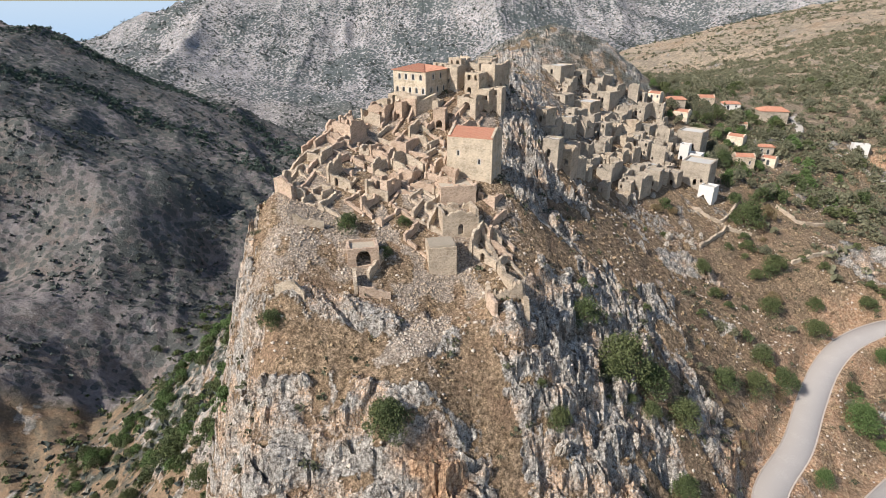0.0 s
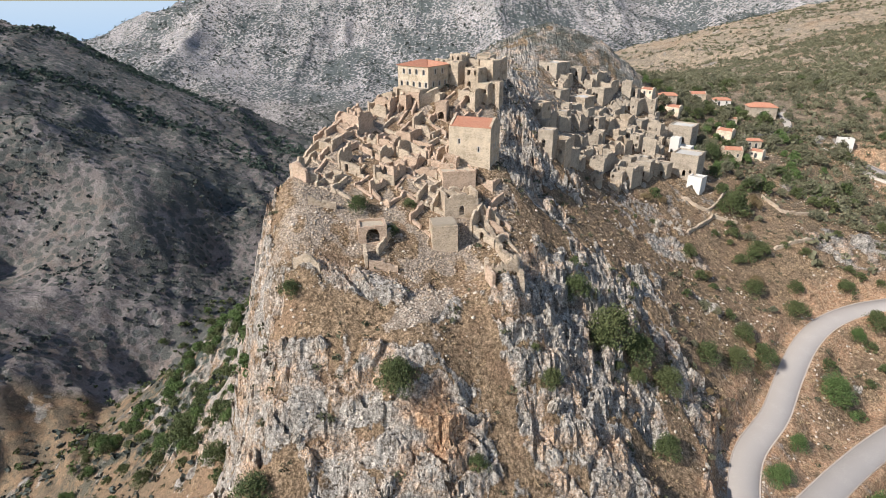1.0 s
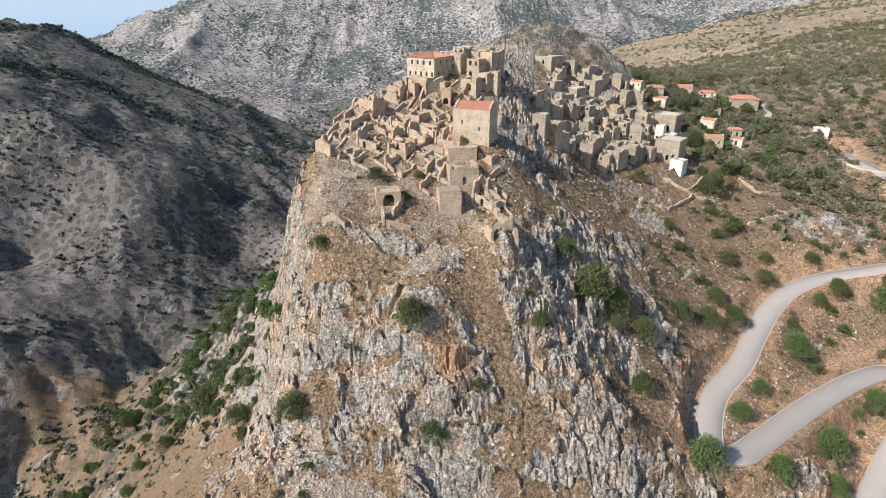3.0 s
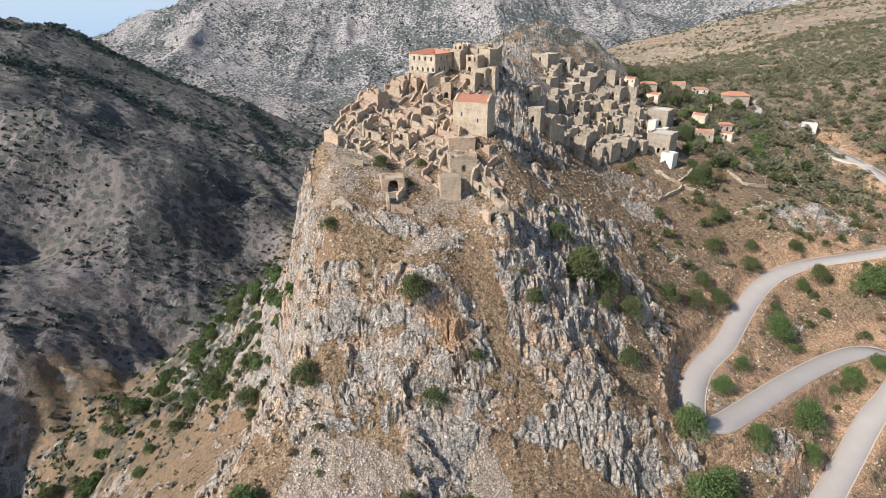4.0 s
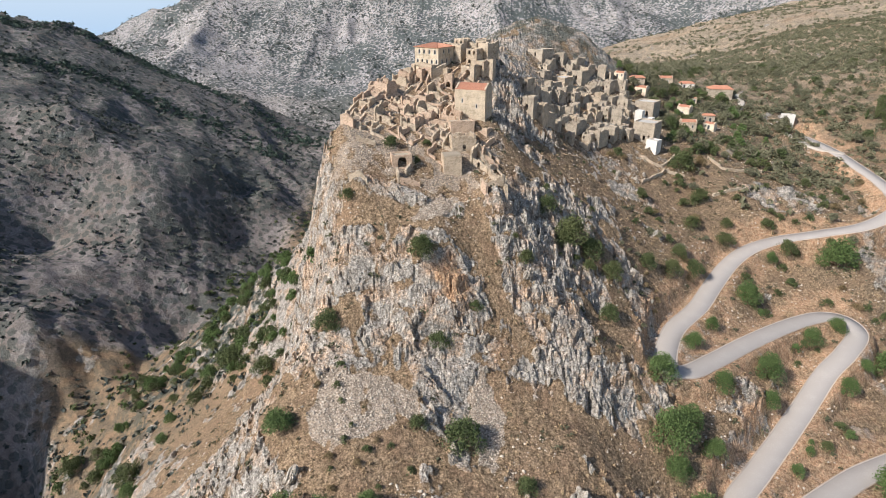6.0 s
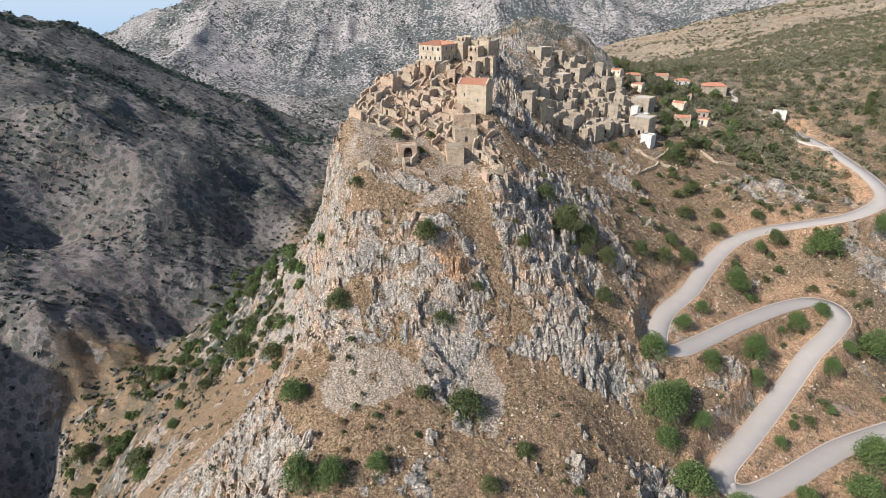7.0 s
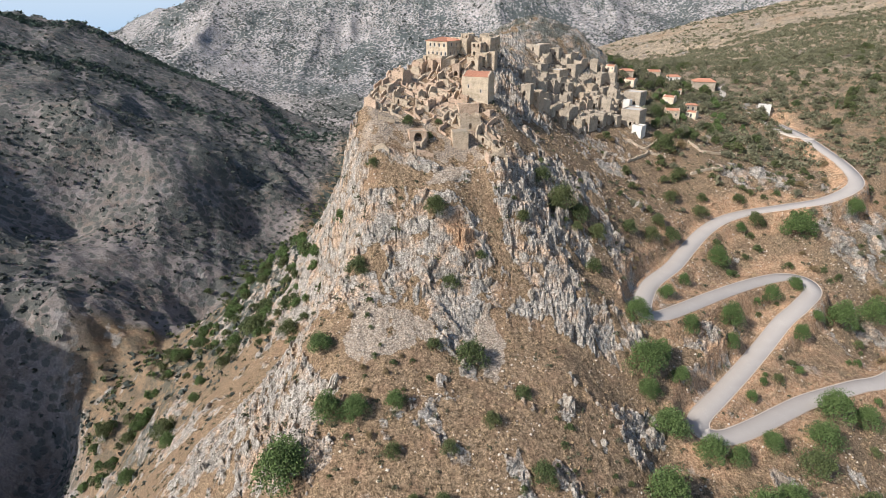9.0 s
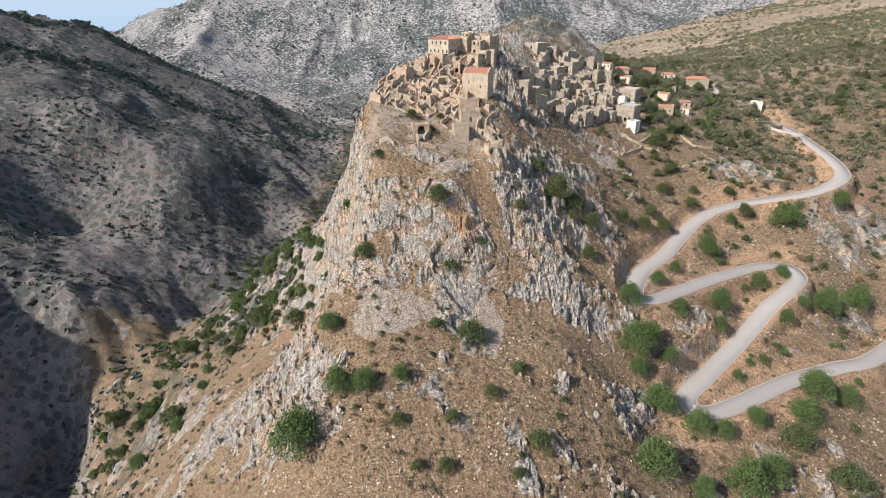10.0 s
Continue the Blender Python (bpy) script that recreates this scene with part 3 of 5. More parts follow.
def tile_material():
    m, n, l, b = material("clay_tiles")
    co = n.new("ShaderNodeTexCoord").outputs["Object"]
    wide, fine = noise_node(n, l, co, 0.8, 5), noise_node(n, l, co, 6, 3)
    colour = mix_colour(n, l, stretch(n, l, fine, 0.35, 0.65), (0.36, 0.15, 0.09), (0.58, 0.29, 0.185))
    colour = mix_colour(n, l, stretch(n, l, wide, 0.55, 0.75), colour, (0.50, 0.30, 0.19))
    l.new(colour, b.inputs["Base Color"])
    b.inputs["Roughness"].default_value = 0.85
    bm = n.new("ShaderNodeBump")
    bm.inputs["Strength"].default_value, bm.inputs["Distance"].default_value = 0.5, 0.08
    l.new(fine, bm.inputs["Height"])
    l.new(bm.outputs[0], b.inputs["Normal"])
    return m


RUBBLE = stone_material("rubble_wall", (0.43, 0.33, 0.235), (0.74, 0.62, 0.475), 3.6)
PINK_RUBBLE = stone_material("pinkish_rubble_wall", (0.46, 0.315, 0.225), (0.75, 0.585, 0.44), 3.6)
GREY_RUBBLE = stone_material("grey_rubble_wall", (0.38, 0.315, 0.245), (0.66, 0.565, 0.445), 3.6)
RENDERED = stone_material("worn_lime_render", (0.56, 0.46, 0.34), (0.72, 0.62, 0.48), 2.0, 0.6, 0.3)
CHURCH_STONE = stone_material("pale_weathered_masonry", (0.47, 0.375, 0.265), (0.72, 0.61, 0.465), 3.4, 0.45, 0.6)
WHITEWASH = plain("whitewash", (0.66, 0.63, 0.575), 0.9, 0.08, 2.0, 0.15)
EARTH_ROOF = plain("beaten_earth_roof", (0.40, 0.34, 0.26), 0.95, 0.22, 1.2, 0.5)
CONCRETE = plain("pale_concrete", (0.55, 0.52, 0.47), 0.9, 0.12, 1.0, 0.2)
GUTTER = plain("worn_gutter_concrete", (0.42, 0.355, 0.30), 0.9, 0.3, 1.2, 0.3)
LANE = plain("pale_lane", (0.43, 0.385, 0.33), 0.95, 0.22, 0.8, 0.3)
TILES = tile_material()
DARK_METAL = plain("dark_sheet", (0.05, 0.055, 0.06), 0.5, 0.2, 1.0, 0.1)


def wall_mesh(length, thick, base, tops, openings, mat, step=0.42):
    """An upright wall along x from 0, with a ragged top and openings (x0, x1, z0, z1, arched) right through it."""
    cuts = {0.0, length}
    k = max(2, int(length / step))
    cuts.update(length * i / k for i in range(1, k))
    for x0, x1, z0, z1, arched in openings:
        cuts.update(np.linspace(x0, x1, 7 if arched else 2).tolist())
    cuts = sorted(cuts)
    xs = [cuts[0]]
    for c in cuts[1:]:
        if c - xs[-1] > 1e-3:
            xs.append(c)

    def head(o, x):
        x0, x1, z0, z1, arched = o
        if not arched:
            return z1
        r = (x1 - x0) / 2
        return z1 - r + math.sqrt(max(0, r * r - (x - x0 - r) ** 2))
    verts, faces = [], []

    def quad(a, b, c, d):
        i = len(verts)
        verts.extend((a, b, c, d))
        faces.append((i, i + 1, i + 2, i + 3))

    def slab(xa, xb, ba, bb, ta, tb, under, over):
        if ta - ba < 0.02 and tb - bb < 0.02:
            return
        quad((xa, 0, ba), (xb, 0, bb), (xb, 0, tb), (xa, 0, ta))
        quad((xb, thick, bb), (xa, thick, ba), (xa, thick, ta), (xb, thick, tb))
        if over:
            quad((xa, 0, ta), (xb, 0, tb), (xb, thick, tb), (xa, thick, ta))
        if under:
            quad((xa, thick, ba), (xb, thick, bb), (xb, 0, bb), (xa, 0, ba))
    for xa, xb in zip(xs[:-1], xs[1:]):
        mid = (xa + xb) / 2
        ta, tb = tops(xa), tops(xb)
        ba = bb = base
        below = False
        for o in sorted((o for o in openings if o[0] < mid < o[1]), key=lambda o: o[2]):
            if o[2] > min(ta, tb) - 0.1:
                continue
            slab(xa, xb, ba, bb, min(o[2], ta), min(o[2], tb), below, True)
            ba, bb, below = head(o, xa), head(o, xb), True
        if ba < ta or bb < tb:
            slab(xa, xb, min(ba, ta), min(bb, tb), ta, tb, below, True)
    for x0, x1, z0, z1, arched in openings:
        for x, side in ((x0, 1), (x1, -1)):
            za, zb = z0, min(head((x0, x1, z0, z1, arched), x), tops(x))
            if zb > za:
                p = [(x, 0, za), (x, thick, za), (x, thick, zb), (x, 0, zb)]
                quad(*(p if side < 0 else p[::-1]))
    for x, side in ((0.0, -1), (length, 1)):
        p = [(x, 0, base), (x, thick, base), (x, thick, tops(x)), (x, 0, tops(x))]
        quad(*(p if side > 0 else p[::-1]))
    return mesh_of("wall", verts, faces, mat)


def ragged(length, h, broken, seed):
    """The line of a wall's top: whole when broken is 0, fallen in steps as it grows."""
    r = random.Random(seed)
    n = max(4, int(length / 0.42))
    lean = r.uniform(-1, 1) * broken * 0.6
    pts, v = [], r.uniform(0, broken)
    for i in range(n + 1):
        if r.random() < 0.36:
            v = min(1, max(0, v + r.uniform(-0.8, 0.8) * broken))
        pts.append(h * max(0.12, 1 - 0.75 * v * broken ** 0.5 - max(0, lean * (i / n - 0.5) * 1.2)) + r.uniform(-0.2, 0.2) * (0.25 + broken))

    def top(x):
        u = min(max(x / length, 0), 1) * n
        i = min(int(u), n - 1)
        return pts[i] + (pts[i + 1] - pts[i]) * (u - i)
    return top


def windows_for(length, h, base, rows, r, door=False):
    """Small openings in rows, and a door."""
    out = []
    for k in range(rows):
        sill = base + 1.1 + 2.5 * k
        if sill + 1.1 > h:
            break
        count = 1 if length < 3.2 else 2
        for i in range(count):
            c = length * (i + 0.5) / count + r.uniform(-0.3, 0.3)
            half = r.uniform(0.28, 0.42)
            if r.random() < 0.5 and half + 0.3 < c < length - half - 0.3:
                out.append((c - half, c + half, sill, sill + r.uniform(0.9, 1.2), r.random() < 0.5))
    if door and length > 2.6:
        c = length * r.uniform(0.3, 0.7)
        out = [o for o in out if o[2] > base + 2.2 or abs((o[0] + o[1]) / 2 - c) > 1.0]
        out.append((c - 0.5, c + 0.5, base + 0.02, base + 2.0, True))
    return out


def stone_house(x, y, w, d, h, turn, broken, mat, label, group, seed, roof=None, thick=0.5, arch=0.0, name="ruined_house", rows=2, sides=4, lift=None):
    """A stone house of four walls on its slope; the walls are fallen as far as broken says; roof: None or a material for a flat one."""
    r = random.Random(seed)
    c, s = math.cos(radians(turn)), math.sin(radians(turn))
    corners = [(x + c * a * w / 2 - s * b * d / 2, y + s * a * w / 2 + c * b * d / 2) for a, b in ((-1, -1), (1, -1), (1, 1), (-1, 1))]
    zs = level_at([p[0] for p in corners] + [x], [p[1] for p in corners] + [y])
    low, mid = float(zs.min()), float(zs[4])
    floor = min(mid, float(zs[:2].mean()) + 0.6) if lift is None else float(zs.max()) + lift
    ob = thing(name, pose(x, y, floor, 0, 0, turn), label, "house", group)
    base = low - floor - 0.7
    ins = [(w, pose(-w / 2, -d / 2, 0)), (d - 2 * thick, pose(w / 2, -d / 2 + thick, 0, 0, 0, 90)), (w, pose(w / 2, d / 2, 0, 0, 0, 180)), (d - 2 * thick, pose(-w / 2, d / 2 - thick, 0, 0, 0, 270))]
    for k, (length, m) in enumerate(ins):
        if length < 0.6 or (sides < 4 and k >= sides):
            continue
        b = broken * (0.7 if k in (0, 1) else 1.0) * r.uniform(0.7, 1.2)
        top = ragged(length, h, min(1, b), seed * 10 + k)
        holes = windows_for(length, h, 0.0, rows, r, k == 0 and (broken < 0.3 or r.random() < 0.35))
        if arch and k == 0:
            holes = [(length / 2 - arch / 2, length / 2 + arch / 2, -0.3, min(h - 0.4, arch * 1.05), True)]
        part("wall", wall_mesh(length, thick, base, top, holes, mat), ob, m)
    if roof:
        part("roof", box_mesh("roof", -w / 2 + thick - 0.05, w / 2 - thick + 0.05, -d / 2 + thick - 0.05, d / 2 - thick + 0.05, h - 0.75, h - 0.45, roof, 0.08, r), ob, None, "flat beaten roof")
    else:
        part("floor", box_mesh("floor", -w / 2 + thick, w / 2 - thick, -d / 2 + thick, d / 2 - thick, base, r.uniform(-0.2, 0.5), EARTH_ROOF, 0.25, r), ob, None, "rubble-covered floor")
    return ob


def tiled_roof(w, d, rise, over, thick, hip, mat):
    """A tiled roof over w x d with rounded courses running down it; hip: how far the ridge is drawn in at its ends."""
    a, b = w / 2 + over, d / 2 + over
    verts, faces = [], []
    step = 0.22
    n = max(6, int(2 * a / step))

    def add(side):
        rows = 5
        start = len(verts)
        for i in range(2 * n + 1):
            x = -a + a * i / n
            for k in range(rows + 1):
                v = k / rows
                lim = a - hip * v
                xx = max(-lim, min(lim, x))
                verts.append((xx, side * b * (1 - v), rise * v + (0.05 if i % 2 else -0.03)))
        for i in range(2 * n):
            for k in range(rows):
                q = [start + i * (rows + 1) + k, start + (i + 1) * (rows + 1) + k, start + (i + 1) * (rows + 1) + k + 1, start + i * (rows + 1) + k + 1]
                faces.append(q if side < 0 else q[::-1])
    add(-1)
    add(1)
    for sx in (-1, 1):
        i = len(verts)
        m = max(4, int(2 * b / step)) * 2
        for j in range(m + 1):
            y = -b + 2 * b * j / m
            lift = 0.05 if j % 2 else -0.03
            v = 1 - abs(y) / b
            verts.extend([(sx * a, y, lift if hip else -0.02), (sx * (a - hip * v), y, rise * v + (lift if hip else -0.02))])
        for j in range(m):
            q = [i + 2 * j, i + 2 * j + 2, i + 2 * j + 3, i + 2 * j + 1]
            faces.append(q if sx > 0 else q[::-1])
    k = len(verts)
    verts.extend([(-a, -b, -thick), (a, -b, -thick), (a, b, -thick), (-a, b, -thick), (-a, -b, 0), (a, -b, 0), (a, b, 0), (-a, b, 0)])
    faces.extend([(k + 3, k + 2, k + 1, k), (k, k + 1, k + 5, k + 4), (k + 1, k + 2, k + 6, k + 5), (k + 2, k + 3, k + 7, k + 6), (k + 3, k, k + 4, k + 7)])
    return mesh_of("roof", verts, faces, mat)


def glaze(wall, hole):
    """A dark wooden window set back in an opening, with a pale stone surround a little proud of the wall."""
    x0, x1, z0, z1, arched = hole
    part("window", box_mesh("window", x0 - 0.05, x1 + 0.05, 0.22, 0.28, z0 - 0.05, z1 + 0.05, DARK_METAL), wall, None, "dark recessed window")
    k, e = 0.13, 0.03
    verts, faces = [], []
    for a, b, c0, d in ((x0 - k, x0, z0 - k, z1 + k), (x1, x1 + k, z0 - k, z1 + k), (x0, x1, z0 - k, z0), (x0, x1, z1, z1 + k)):
        i = len(verts)
        verts.extend([(a, -e, c0), (b, -e, c0), (b, -e, d), (a, -e, d), (a, 0.05, c0), (b, 0.05, c0), (b, 0.05, d), (a, 0.05, d)])
        faces.extend([(i, i + 1, i + 2, i + 3), (i, i + 4, i + 5, i + 1), (i + 1, i + 5, i + 6, i + 2), (i + 2, i + 6, i + 7, i + 3), (i + 3, i + 7, i + 4, i)])
    part("window_frame", mesh_of("window_frame", verts, faces, CONCRETE), wall, None, "pale stone surround")


def tiled_house(x, y, w, d, h, turn, mat, label, group, seed, rise, hip, holes=None, name="house", gable=False, floor=None, over=0.3):
    """A whole house under a tiled roof. holes: openings for the four walls in turn."""
    r = random.Random(seed)
    c, s = math.cos(radians(turn)), math.sin(radians(turn))
    corners = [(x + c * a * w / 2 - s * b * d / 2, y + s * a * w / 2 + c * b * d / 2) for a, b in ((-1, -1), (1, -1), (1, 1), (-1, 1))]
    zs = level_at([p[0] for p in corners], [p[1] for p in corners])
    floor = float(zs.mean()) if floor is None else floor
    base = float(zs.min()) - floor - 0.8
    ob = thing(name, pose(x, y, floor, 0, 0, turn), label, "house", group)
    th = 0.5
    ins = [(w, pose(-w / 2, -d / 2, 0)), (d - 2 * th, pose(w / 2, -d / 2 + th, 0, 0, 0, 90)), (w, pose(w / 2, d / 2, 0, 0, 0, 180)), (d - 2 * th, pose(-w / 2, d / 2 - th, 0, 0, 0, 270))]
    for k, (length, m) in enumerate(ins):
        top = (lambda u: h)
        if gable and k in (1, 3):
            def top(u, length=length):
                return h + rise * (1 - abs(u - length / 2) / (length / 2 + th)) + 0.25
        o = holes[k] if holes else windows_for(length, h, 0.0, 2, r, k == 0)
        wall = part("wall", wall_mesh(length, th, base, top, o, mat), ob, m)
        for hole in o:
            glaze(wall, hole)
    part("roof", tiled_roof(w, d, rise, over if not gable else -0.12, 0.12, hip, TILES), ob, pose(0, 0, h + 0.05), "red clay-tile roof")
    return ob


# ---------------------------------------------------------------- houses of the lower village: x, y, width, depth, height, turn
VILLAGE_LABELS = ("abandoned two-storey stone house with a flat earth roof", "roofless grey stone house with broken wall tops", "tall narrow stone house with small dark windows")


def village(rows, seed, share):
    for k, (x, y, w, d, h, turn) in enumerate(rows):
        r = random.Random(seed + k)
        whole = r.random() < share
        mat = r.choice((RUBBLE, GREY_RUBBLE, GREY_RUBBLE, GREY_RUBBLE))
        label = VILLAGE_LABELS[0] if whole else VILLAGE_LABELS[1]
        if whole and h > 1.25 * w:
            label = VILLAGE_LABELS[2]
        stone_house(x, y, w * 1.14, d * r.uniform(1.1, 1.5), h * 0.88, turn + r.uniform(-10, 14), 0.1 if whole else r.uniform(0.4, 0.8), mat, label, "houses of the old village", seed + k, r.choice((EARTH_ROOF, CONCRETE, EARTH_ROOF)) if whole else None)


UPPER_LANE = [(43.9, 225.4, 7.4, 6.2, 3.8, -38), (48.2, 221.5, 3.2, 3.2, 4.2, -38), (54.5, 229.8, 4.0, 4.0, 4.3, -38), (58.9, 228.3, 4.4, 4.4, 3.9, -38), (62.1, 232.7, 6.1, 6.1, 3.8, -38), (67.6, 229.3, 4.7, 4.7, 4.6, -38), (75.4, 230.2, 3.4, 3.4, 6.1, -38), (79.4, 230.6, 2.3, 2.3, 3.5, -38), (51.2, 205.3, 5.7, 5.7, 4.8, -38), (63.7, 224.6, 5.3, 5.3, 4.8, -38), (68.2, 217.6, 4.6, 4.6, 6.2, -38), (76.7, 222.8, 5.3, 5.3, 5.2, -38), (83.9, 225.6, 4.7, 4.7, 5.7, -38)]
MIDDLE_LANE = [(30.2, 159.2, 2.5, 2.5, 3.5, -38), (41.6, 185.9, 2.5, 2.5, 3.8, -38), (45.1, 182.9, 4.4, 4.4, 5.3, -38), (52.6, 186.3, 3.4, 3.4, 5.7, -38), (57.6, 191.2, 3.2, 3.2, 5.6, -38), (67.5, 205.5, 5.6, 5.6, 4.8, -38), (74.6, 207.7, 4.0, 4.0, 4.9, -38), (81.0, 204.8, 4.7, 4.7, 8.5, -38), (26.5, 134.9, 3.5, 3.5, 5.1, -38), (30.7, 137.7, 3.8, 3.8, 5.2, -38), (42.5, 168.7, 3.9, 3.9, 4.9, -38), (49.0, 175.0, 3.5, 3.5, 5.1, -38), (60.8, 180.2, 3.6, 3.6, 5.6, -38), (67.3, 186.6, 3.1, 3.1, 6.0, -38), (72.2, 186.3, 4.3, 4.3, 7.4, -38)]
LOWER_LANE = [(49.5, 164.7, 5.1, 5.1, 4.8, -38), (56.0, 167.0, 2.6, 2.6, 4.7, -38), (57.3, 161.6, 5.6, 5.6, 6.2, -38), (64.4, 167.7, 4.2, 4.2, 5.6, -38), (68.8, 171.2, 2.5, 2.5, 4.8, -38), (72.9, 173.4, 3.5, 3.5, 4.9, -38), (43.7, 147.2, 2.3, 2.3, 4.4, -38)]
RESTORED = [(92.2, 208.6, 8.8, 8.8, 6.1, -38), (84.6, 195.3, 3.2, 3.2, 6.1, -38), (88.3, 194.2, 4.2, 4.2, 4.2, -38), (82.7, 178.5, 8.8, 8.8, 7.3, -38), (83.4, 170.6, 4.6, 4.4, 4.9, -44), (172.0, 231.0, 6.0, 3.6, 2.3, -20)]
CHURCH_RUINS = [(1.0, 107.2, 3.4, 3.0, 5.2, -20), (4.4, 105.4, 4.0, 3.2, 3.4, -12), (9.2, 104.6, 3.4, 3.0, 2.2, -25)]
HILL_RUINS = CHURCH_RUINS + [(-20.4, 123.8, 4.9, 4.9, 6.4, -30), (-15.7, 117.5, 2.5, 2.5, 3.9, -30), (-12.0, 115.2, 3.1, 3.1, 5.2, -30), (-8.3, 123.0, 3.8, 3.8, 3.0, -30), (-27.3, 100.1, 3.0, 3.0, 2.6, -30), (-22.6, 100.6, 2.7, 2.7, 3.0, -30), (-24.7, 111.8, 3.1, 3.1, 3.1, -30), (-22.4, 119.7, 2.9, 2.9, 3.1, -30), (-10.9, 104.8, 3.8, 3.8, 4.4, -30), (-6.6, 110.1, 3.2, 3.2, 2.9, -30), (-2.2, 113.2, 3.4, 3.4, 4.0, -30), (-14.0, 132.9, 4.2, 4.2, 6.2, -30), (-2.0, 135.7, 3.1, 3.1, 2.5, -30)]
VAULTS = [(-9.6, 132.5, 2.1, 2.1, 3.5, -30), (-6.6, 134.2, 3.1, 3.1, 3.2, -30), (-13.6, 87.4, 5.2, 3.4, 2.9, 12), (-0.6, 130.8, 2.7, 2.7, 3.8, -10)]
CASTLE = [(8.1, 141.6, 3.6, 3.6, 4.9, -30), (12.2, 145.1, 3.6, 3.6, 6.0, -30), (4.2, 149.9, 3.4, 3.4, 4.8, -30), (8.5, 150.7, 3.0, 3.0, 3.5, -30), (11.7, 154.7, 3.4, 3.4, 2.9, -30), (13.4, 139.2, 2.2, 2.2, 4.9, -30), (2.9, 143.5, 3.0, 3.0, 4.9, -30), (6.8, 137.0, 4.3, 4.3, 3.2, -30), (0.5, 151.0, 3.6, 3.6, 4.4, -30), (14.2, 150.0, 3.6, 3.6, 5.2, -30), (10.6, 139.5, 3.4, 3.4, 3.6, -30)]
FRONT_RUINS = [(2.6, 98.0, 6.1, 6.1, 4.4, 12), (2.3, 104.9, 6.2, 6.2, 3.0, 12)]
COTTAGES = [(85.9, 234.6, 4.3, 4.3, 2.2, -25), (95.0, 236.3, 5.6, 5.6, 4.4, -25), (120.5, 266.4, 5.9, 5.9, 4.2, -25), (95.9, 229.7, 4.8, 4.8, 1.6, -25), (148.5, 259.5, 9.6, 9.6, 5.4, -25), (126.6, 240.6, 2.9, 2.9, 2.3, -25), (114.4, 219.6, 4.9, 4.9, 5.7, -25), (126.4, 219.6, 4.4, 4.4, 3.9, -25), (110.8, 205.1, 5.7, 5.7, 4.9, -25), (123.6, 210.2, 4.2, 4.2, 2.1, -25), (133.5, 268.0, 6.0, 6.0, 3.3, -25)]
BIG_HOUSE = (-5.2, 142.0, 9.6, 9.6, 5.9, -35)
BIG_FLOOR = 174.0
CHURCH = (6.4, 112.2, 9.2, 7.4, 9.2, -20)
CHURCH_FLOOR = 161.4
TOWER = (-0.4, 90.2, 4.8, 4.8, 3.7, 9)
FIELD_WALLS = [[(71.6, 145.0), (85.9, 158.4)], [(108.3, 174.4), (113.5, 167.1), (131.1, 172.5)], [(100.2, 147.7), (115.5, 152.8)], [(76.0, 163.3), (83.8, 160.0), (94.0, 171.3)], [(82.8, 157.3), (92.4, 157.2)]]
RIDGE_WALLS = [[(6.4, 97.8), (9.6, 90.0), (11.6, 84.0)], [(11.6, 84.0), (13.2, 80.8), (13.4, 78.2)], [(7.4, 84.1), (8.0, 80.7), (13.2, 81.3)]]


village(UPPER_LANE, 100, 0.4)
village(MIDDLE_LANE, 200, 0.3)
village(LOWER_LANE, 300, 0.25)
EDGE = [(28, 136), (44, 145), (75, 170), (90, 180), (93, 205), (88, 228), (60, 236), (42, 230), (40, 188), (27, 160)]


def inside(x, y, edge):
    return sum(1 for p, q in zip(edge, edge[1:] + edge[:1]) if (p[1] > y) != (q[1] > y) and x < p[0] + (q[0] - p[0]) * (y - p[1]) / (q[1] - p[1])) % 2 == 1


r = random.Random(5)
MORE, tries = [], 0
while len(MORE) < 46 and tries < 6000:
    tries += 1
    x, y, w = r.uniform(27, 93), r.uniform(136, 236), r.uniform(2.6, 4.8)
    if inside(x, y, EDGE) and all(math.hypot(x - q[0], y - q[1]) > 0.62 * (w + q[2]) + 0.4 for q in UPPER_LANE + MIDDLE_LANE + LOWER_LANE + RESTORED + MORE):
        MORE.append((x, y, w, w * r.uniform(0.9, 1.3), r.uniform(2.6, 4.6), -38))
village(MORE, 800, 0.25)
for k, (x, y, w, d, h, turn) in enumerate(RESTORED):
    white = k in (1, 2, 4, 5)
    stone_house(x, y, w, d, h, turn, 0.0, WHITEWASH if white else GREY_RUBBLE, "small whitewashed cube house with a flat roof" if white else "long restored stone house with a flat concrete roof", "restored houses", 400 + k, CONCRETE, name="cube_house" if white else "stone_house", lift=-1.5 if k == 4 else -0.9)
for k, (x, y, w, d, h, turn) in enumerate(HILL_RUINS):
    r = random.Random(500 + k)
    stone_house(x, y, w * 1.05, d * r.uniform(1.0, 1.5), h * 0.62, turn + r.uniform(-8, 8), r.uniform(0.6, 0.95), r.choice((RUBBLE, PINK_RUBBLE, PINK_RUBBLE)), "roofless ruined stone house with collapsed walls", "ruins on the crag", 500 + k)
for k, (x, y, w, d, h, turn) in enumerate(VAULTS):
    stone_house(x, y, w, d * 1.3, h, turn, 0.12, PINK_RUBBLE, "ruined stone vault with a dark open arch", "vaulted ruins", 600 + k, EARTH_ROOF, arch=min(w - 1.3, 2.4), name="ruined_vault")
